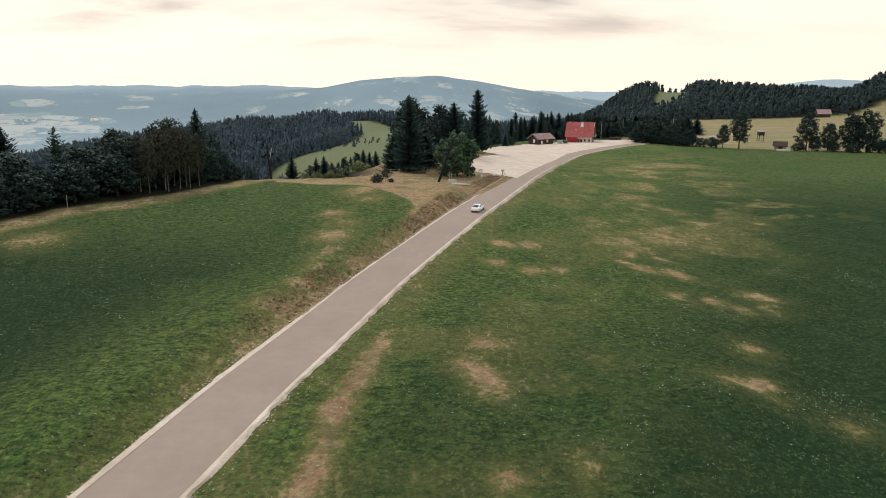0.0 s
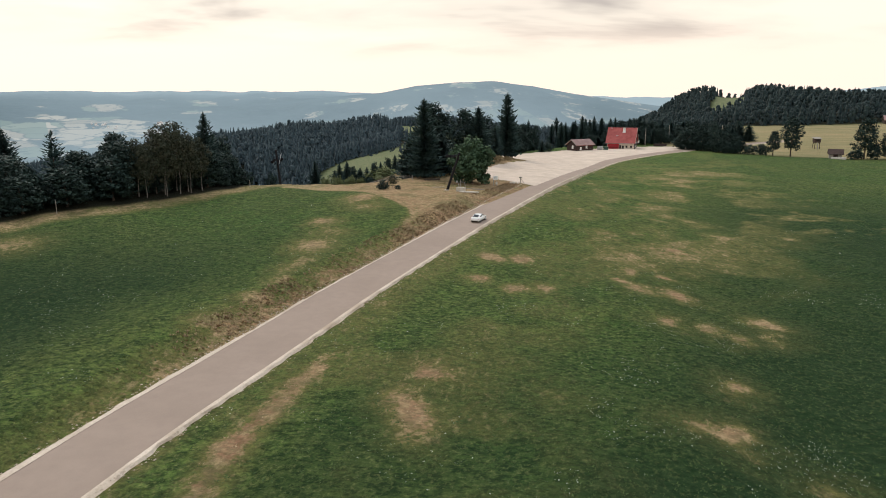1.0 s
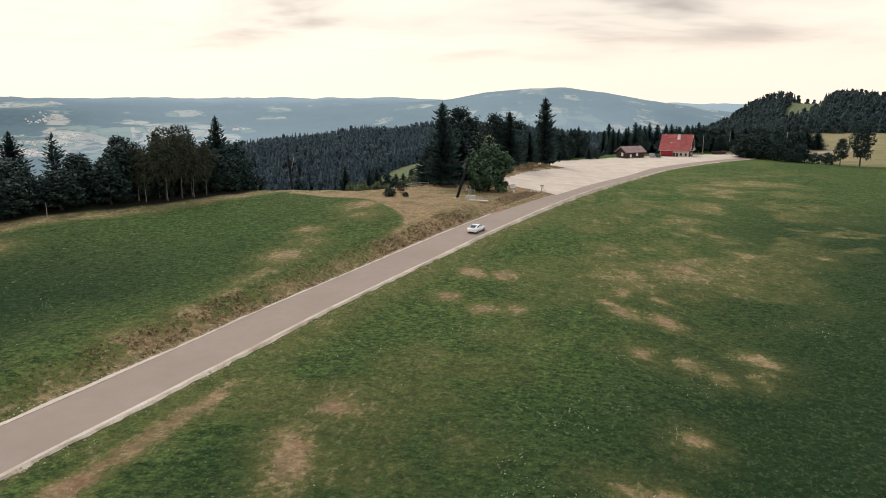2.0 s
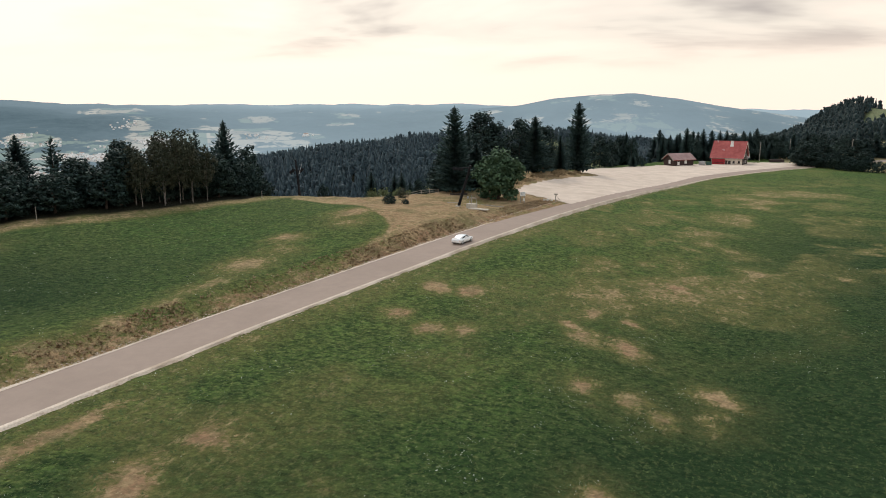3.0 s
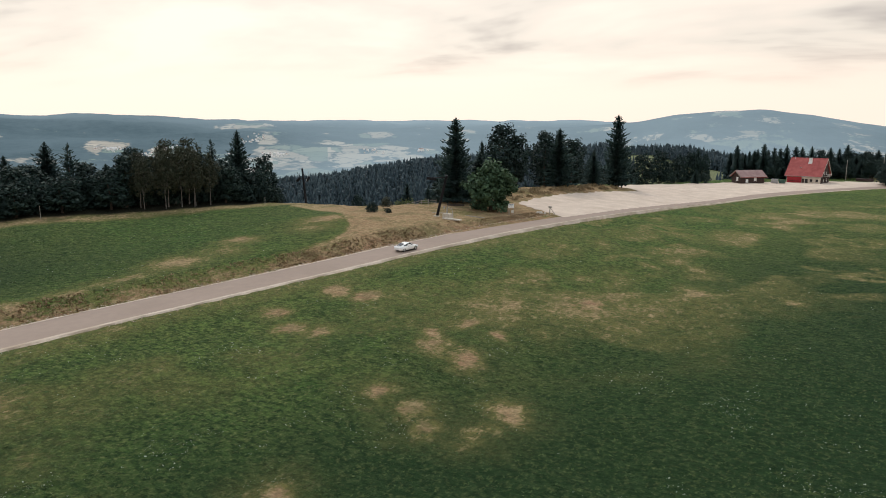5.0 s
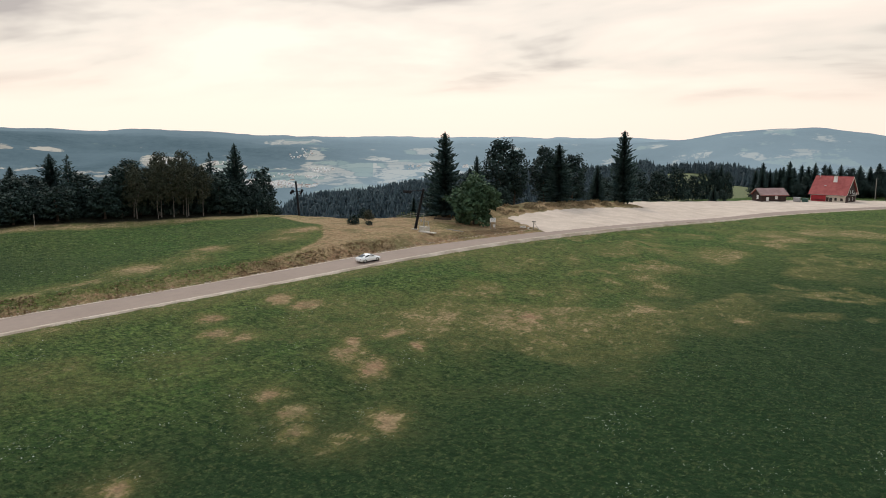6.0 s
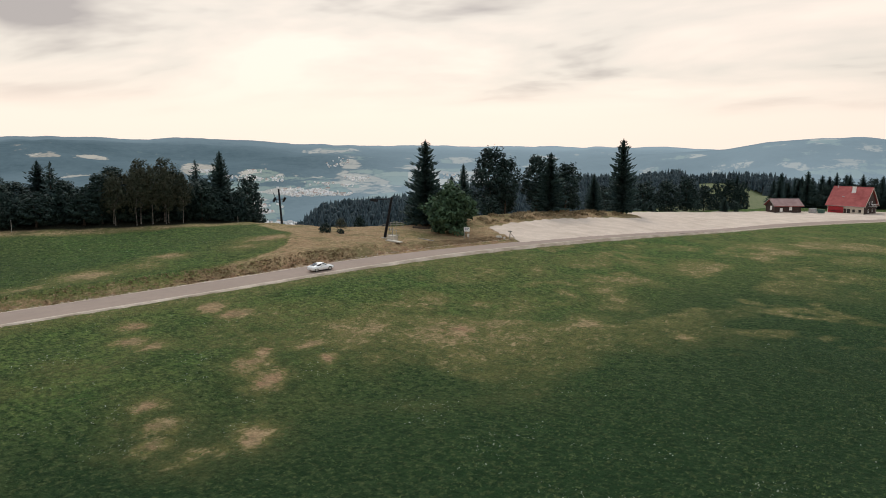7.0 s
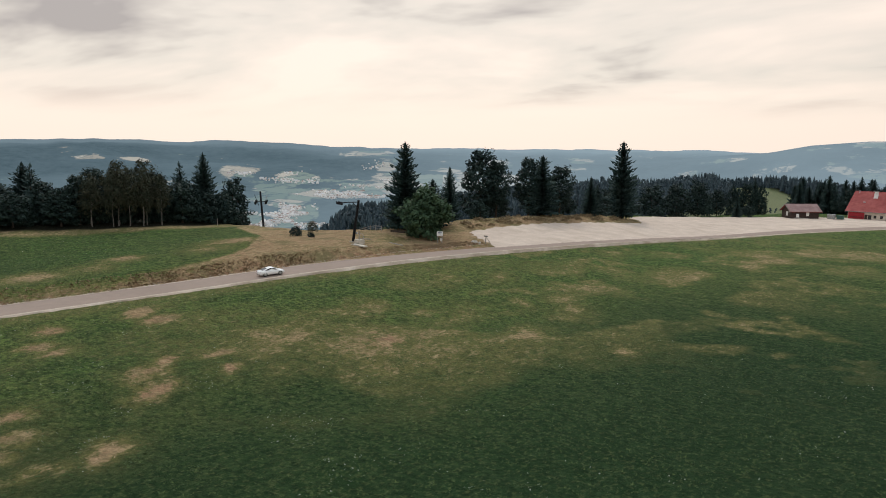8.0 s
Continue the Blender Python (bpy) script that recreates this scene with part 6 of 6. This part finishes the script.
def build_sign():
    x, y = 9.6, 180.6
    s = empty("notice_board", Matrix.Translation((x, y, z_at(x, y))) @ Matrix.Rotation(radians(27), 4, "Z"), "white notice board on two posts beside the rounded tree", "sign")
    for dx in (-0.45, 0.45):
        part("post", box((0.14, 0.14, 2.6), (dx, 0.1, 1.1), 0.015), M_GREYWOOD, s)
    board = part("board", box((1.25, 0.08, 0.95), (0, 0, 1.95), 0.02), M_WHITE, s)
    part("print", box((0.95, 0.02, 0.13), (0, -0.045, 2.2)), M_SIGNBLUE, board, "unreadable line of print")
    part("print", box((0.75, 0.02, 0.09), (-0.08, -0.045, 1.95)), M_SIGNBLUE, board, "unreadable line of print")
    part("lower_board", box((0.5, 0.07, 0.6), (0.3, -0.02, 0.7), 0.02), M_STONE, s)


build_sign()


def build_gate_post():
    x, y = 15.8, 188.4
    p = empty("wooden_post", Matrix.Translation((x, y, z_at(x, y))), "weathered wooden post with a chain at the yard's entrance", "post")
    part("post", rod((0, 0, -0.3), (0.12, 0, 1.7), 0.11, 0.09, 8), M_GREYWOOD, p)
    part("cap", box((0.9, 0.14, 0.25), (0.1, 0, 1.55), 0.02), M_GREYWOOD, p)
    part("stay", rod((0.1, 0, 1.4), (1.1, 0.4, 0.0), 0.05, sides=6), M_GREYWOOD, p)


build_gate_post()


def build_pole(x, y, tall, label, lean=(0, 0), r=0.17, low=0.0, material=None):
    p = empty("wooden_pole", Matrix.Translation((x, y, z_at(x, y))), label, "pole")
    part("shaft", rod((0, 0, low - 0.3), (lean[0], lean[1], tall), r, r * 0.7, 10), material or M_GREYWOOD, p)
    part("cap", rod((lean[0], lean[1], tall - 0.02), (lean[0], lean[1], tall + 0.12), r * 0.8, r * 0.6, 10), M_GREYMETAL, p)


build_pole(87.6, 397, 8.8, "tall grey wooden pole beside the chalet")
build_pole(103, 411, 9.8, "tall grey wooden pole at the forest's edge")
build_pole(98.6, 372.5, 7.2, "pale wooden pole leaning far over into the hedge", lean=(5.6, -4.5), r=0.2)
build_pole(125, 392, 10.5, "grey wooden pole behind the hedge", lean=(0.6, 0))
plate_post = empty("route_sign", Matrix.Translation((-38.8, 189.8, z_at(-38.8, 189.8))), "thin post with a small white plate below the brow", "sign")
part("post", rod((0, 0, -0.3), (0, 0, 2.6), 0.06, sides=8), M_GREYWOOD, plate_post)
part("plate", box((0.8, 0.06, 0.7), (0, -0.08, 2.4), 0.01, Matrix.Rotation(radians(20), 4, "Z")), M_WHITE, plate_post)
build_pole(-68.3, 127.5, 2.4, "grey marker post at the wood's edge", r=0.07)


for x, y in ((-49.6, 181.5), (-44.9, 186.0), (-39.9, 187.2), (-34.1, 188.4), (-26.1, 188.0), (-47.7, 169.4)):
    build_pole(x, y, 1.5, "short grey fence post along the brow", r=0.08)


def build_container(x, y, turn, size, material, label):
    c = empty("waste_container", Matrix.Translation((x, y, z_at(x, y))) @ Matrix.Rotation(radians(turn), 4, "Z"), label, "container")
    w, d, h = size
    body = prism([(-d / 2 * 0.8, 0.12), (d / 2 * 0.8, 0.12), (d / 2, h), (-d / 2, h)], w, "X")
    part("body", body, material, c)
    part("lid", box((w + 0.08, d + 0.1, 0.1), (0, 0, h + 0.05), 0.03), material, c)
    for sx in (-1, 1):
        for sy in (-1, 1):
            part("castor", rod((sx * w * 0.38, sy * d * 0.3 - 0.04, 0.07), (sx * w * 0.38, sy * d * 0.3 + 0.04, 0.07), 0.09, sides=10), M_TYRE, c)


build_container(59.4, 363.5, -12, (2.6, 1.7, 1.7), M_GREYMETAL, "grey metal container beside the chalet")
build_container(62.3, 363.8, -16, (2.2, 1.5, 1.4), M_GREENMETAL, "green metal container beside the chalet")
lying("timber_stack", 94.5, 393, (6.5, 1.6, 1.3), -10, M_DARKWOOD, "low dark stack of timber at the road's end", "timber stack")


def build_fence():
    a, b = Vector((-23.0, 190.5, 0)), Vector((-11.5, 187.0, 0))
    f = empty("fence", Matrix.Identity(4), "weathered rail fence along the brow", "fence")
    pts = []
    for k in range(6):
        p = a.lerp(b, k / 5)
        p.z = z_at(p.x, p.y)
        pts.append(p)
        part("post", rod(p - Vector((0, 0, 0.3)), p + Vector((0.03 * (k % 2), 0, 1.25)), 0.08, 0.07, 7), M_GREYWOOD, f)
    for p, q in zip(pts, pts[1:]):
        for up in (0.55, 1.05):
            part("rail", rod(p + Vector((0, 0, up)), q + Vector((0, 0, up + 0.03)), 0.05, 0.05, 6), M_GREYWOOD, f)


build_fence()


# ---- the little town in the valley ----
def build_town():
    r = np.random.RandomState(8)
    verts, faces, tints = [], [], []

    def house(x, y, z, l, d, h, turn, roof_kind):
        c, s = math.cos(turn), math.sin(turn)
        n = len(verts)
        for zz in (-3, h):
            for u, v in ((-l / 2, -d / 2), (l / 2, -d / 2), (l / 2, d / 2), (-l / 2, d / 2)):
                verts.append((x + u * c - v * s, y + u * s + v * c, z + zz))
        for u in (-l / 2, l / 2):
            verts.append((x + u * c, y + u * s, z + h + d * 0.42))
        for f in ((0, 1, 5, 4), (1, 2, 6, 5), (2, 3, 7, 6), (3, 0, 4, 7), (4, 8, 7), (5, 6, 9)):
            faces.append(tuple(n + k for k in f))
            tints.append(0)
        for f in ((4, 5, 9, 8), (7, 8, 9, 6)):
            faces.append(tuple(n + k for k in f))
            tints.append(roof_kind)

    quarters = [(-46.9, -43.8, 2060, 2460, 420), (-49.9, -46.6, 1990, 2260, 170), (-45.5, -41.5, 1970, 2070, 60), (-42.9, -38.4, 2560, 2880, 280), (-46.3, -42.0, 2540, 2740, 110), (-51.2, -48.3, 2960, 3100, 36),
                (-47.4, -43.9, 2860, 3180, 64), (-48.8, -45.4, 2870, 3000, 30), (-39.2, -37.0, 2930, 3050, 30), (-27.0, -25.4, 3050, 3170, 14), (-41, -38.5, 3300, 3600, 22), (-31.6, -29.0, 3000, 3150, 14)]
    for a0, a1, r0, r1, count in quarters:
        for _ in range(count):
            for _ in range(8):
                a, q = radians(a0 + (a1 - a0) * r.beta(1.7, 1.7)), r0 + (r1 - r0) * r.beta(1.5, 1.8)
                if cloud(np.float64(q * math.sin(a)), np.float64(q * math.cos(a)), 95, 91) > 0.52:
                    break
            x, y = 40 + q * math.sin(a), 30 + q * math.cos(a)
            z = max(float(far_level(np.float64(x), np.float64(y))), z_at(x, y))
            big = r.rand() < 0.08
            house(x, y, z, r.uniform(13, 24) if big else r.uniform(5.5, 8.5), r.uniform(7, 10) if big else r.uniform(4.8, 6.5), r.uniform(2.6, 4.4), r.uniform(0, 3.14), 1 if r.rand() < 0.35 else 2)
    me = bpy.data.meshes.new("town")
    me.from_pydata(verts, [], faces)
    for material in (M_TOWN_WALL, M_TOWN_RED, M_TOWN_GREY):
        me.materials.append(material)
    me.polygons.foreach_set("material_index", tints)
    tagged(new("town", me), "small town of pale houses with brown and grey roofs in the valley", "town", kind="stuff")


M_TOWN_WALL = plain("pale_render", (0.72, 0.70, 0.66), (0.86, 0.84, 0.81), 0.02, 0.9)
M_TOWN_RED = plain("brown_tiles", (0.25, 0.195, 0.170), (0.40, 0.325, 0.285), 0.02, 0.9)
M_TOWN_GREY = plain("grey_roofing", (0.42, 0.42, 0.42), (0.72, 0.70, 0.68), 0.02, 0.9)
build_town()

# ---- grass, clover and dry stalks ----
def tufts(name, label, material, spots, blades, tall, wide, seed, lean=0.5):
    """Many small clumps of blades in one mesh: x, y, size."""
    r = np.random.RandomState(seed)
    xs, ys, ss = (np.array(v, float) for v in zip(*spots))
    zs = height(xs, ys)
    n = len(xs)
    verts = np.zeros((n, blades, 3, 3))
    a = r.uniform(0, 6.283, (n, blades))
    out = r.uniform(0.1, 1.0, (n, blades)) * wide * ss[:, None]
    cx, cy = xs[:, None] + np.cos(a) * out * 0.5, ys[:, None] + np.sin(a) * out * 0.5
    hgt = tall * ss[:, None] * r.uniform(0.6, 1.3, (n, blades))
    w = wide * 0.35 * ss[:, None] * r.uniform(0.6, 1.4, (n, blades))
    b = a + 1.57 + r.uniform(-0.7, 0.7, (n, blades))
    base = zs[:, None] - 0.03
    verts[..., 0, :] = np.stack([cx - np.cos(b) * w, cy - np.sin(b) * w, base + 0 * w], -1)
    verts[..., 1, :] = np.stack([cx + np.cos(b) * w, cy + np.sin(b) * w, base + 0 * w], -1)
    verts[..., 2, :] = np.stack([cx + np.cos(a) * hgt * lean, cy + np.sin(a) * hgt * lean, base + hgt], -1)
    co = verts.reshape(-1, 3)
    me = bpy.data.meshes.new(name)
    me.vertices.add(len(co))
    me.vertices.foreach_set("co", co.astype(np.float32).ravel())
    me.loops.add(len(co))
    me.loops.foreach_set("vertex_index", np.arange(len(co), dtype=np.int32))
    me.polygons.add(len(co) // 3)
    me.polygons.foreach_set("loop_start", np.arange(0, len(co), 3, dtype=np.int32))
    me.polygons.foreach_set("loop_total", np.full(len(co) // 3, 3, np.int32))
    me.update()
    me.materials.append(material)
    return tagged(new(name, me), label, "grass", kind="stuff")


def spread(count, x0, x1, y0, y1, keep, seed):
    r = np.random.RandomState(seed)
    x, y, s = r.uniform(x0, x1, count), r.uniform(y0, y1, count), r.uniform(0.6, 1.4, count)
    ok = keep(x, y, r.rand(count))
    return list(zip(x[ok], y[ok], s[ok]))


def open_meadow(x, y):
    road, side, _ = chain(ROAD_LINE, x, y)
    front, fside, _ = chain(WOOD_FRONT, x, y)
    hedge, hside, _ = chain(HEDGE, x, y)
    return (road > 4.8) & ~inside(YARD, x, y) & ~((fside > 0) & (x < -42)) & ~((hside > 0) & (x > 98))


def green_here(x, y, p):
    z = zones(x, y)
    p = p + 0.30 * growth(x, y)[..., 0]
    return open_meadow(x, y) & (z[..., 0] < 0.35 + 0.3 * p) & (z[..., 1] < 0.3) & (p < (0.35 + 0.65 * cloud(x, y, 5, 31)) * (1 - ease(110, 225, y)))


def dry_here(x, y, p):
    z = zones(x, y)
    return open_meadow(x, y) & (z[..., 0] > 0.45) & (z[..., 1] < 0.5)


def clover_here(x, y, p):
    z = zones(x, y)
    return open_meadow(x, y) & (z[..., 0] < 0.3) & (z[..., 1] < 0.3) & (p < ease(0.57, 0.68, cloud(x, y, 4, 41)) * (0.30 + 0.70 * ease(-5, 35, x)) * (1 - 0.9 * ease(85, 120, y)))


tufts("grass_tufts", "dark green grass tufts in the meadow", M_DARKGRASS, spread(150000, -75, 120, 25, 200, green_here, 51), 3, 0.10, 0.19, 61, 2.0)
tufts("dry_stalks", "dry brown grass stalks on the knoll and banks", M_STRAW, spread(18000, -75, 60, 25, 260, dry_here, 52), 3, 0.09, 0.15, 62, 1.6)
M_BANKWEED = plain("bank_weeds", (0.19, 0.135, 0.078), (0.33, 0.235, 0.14), 0.7, 1.0)


def bank_here(x, y, p):
    road, side, _ = chain(ROAD_LINE, x, y)
    reach = 3.2 + 2.4 * cloud(x, y, 6, 71)
    return (side > 0) & (road > 4.4) & (road < 3.9 + reach) & (p < (0.15 + 0.85 * ease(0.38, 0.62, cloud(x, y, 7, 72))) * ease(62, 92, y)) & (y < 189)


tufts("bank_weeds", "coarse dark brown weeds on the bank beside the road", M_BANKWEED, spread(110000, -40, 22, 20, 190, bank_here, 54), 4, 0.20, 0.22, 64, 0.9)
tufts("clover", "pale clover heads scattered in the meadow", M_FLOWER, spread(110000, -60, 120, 25, 150, clover_here, 53), 2, 0.075, 0.11, 63, 0.5)

# dry weeds on the mound by the yard
mound_rnd = random.Random(4)
M_WEED = foliage("dry_weeds", (0.17, 0.125, 0.065), (0.30, 0.22, 0.12), (0.36, 0.27, 0.16))
weed = make_tree("dry_weed", "clump of dry brown weeds on the mound beside the yard", "weeds", trunk_bmesh(mound_rnd, 0.8, 0.03, 0.1), M_STRAW, leaf_crown(mound_rnd, 0.42, 2.2, 0.0, 12, 30, 0.10), M_WEED)
for k in range(46):
    f = k / 45
    y = 204 + 62 * f + mound_rnd.uniform(-1, 1)
    x = 3 + (y - 230) * 0.22 + mound_rnd.uniform(-0.5, 5.5)
    s = mound_rnd.uniform(0.7, 1.6)
    tagged(copy_thing(weed, Matrix.Translation((x, y, z_at(x, y) - 0.05)) @ Matrix.Rotation(mound_rnd.uniform(0, 6), 4, "Z") @ Matrix.Diagonal((s, s, s, 1))), group="weeds on the mound")
for o in (*weed.children_recursive, weed):
    bpy.data.objects.remove(o)


# loose stones that crumble off the shoulders
def crumbs():
    r = np.random.RandomState(77)
    line = [p for p in FINE_LINE if 20 < p[1] < 330]
    verts, faces = [], []
    for _ in range(5200):
        k = r.randint(0, len(line) - 1)
        p, q = Vector((line[k][0], line[k][1], 0)), Vector((line[k + 1][0], line[k + 1][1], 0))
        way = (q - p).normalized()
        left = r.rand() < 0.4
        off = -(3.9 + abs(r.normal(0, 0.35))) if left else 3.5 + abs(r.normal(0, 0.55))
        c = p.lerp(q, r.rand()) + Vector((way.y, -way.x, 0)) * off
        if inside(YARD, c.x, c.y):
            continue
        z = z_at(c.x, c.y) + 0.02
        s = r.uniform(0.04, 0.13)
        n = len(verts)
        for u, v, w in ((1, 0, 0), (-0.5, 0.85, 0), (-0.5, -0.85, 0), (0.1, 0.05, 0.8)):
            verts.append((c.x + s * u * r.uniform(0.7, 1.3), c.y + s * v * r.uniform(0.7, 1.3), z + s * w))
        faces.extend(((n, n + 1, n + 3), (n + 1, n + 2, n + 3), (n + 2, n, n + 3)))
    tagged(new("loose_gravel", mesh_from("loose_gravel", verts, faces, M_SHOULDER)), "pale loose stones along both shoulders of the road", "gravel", kind="stuff")


crumbs()
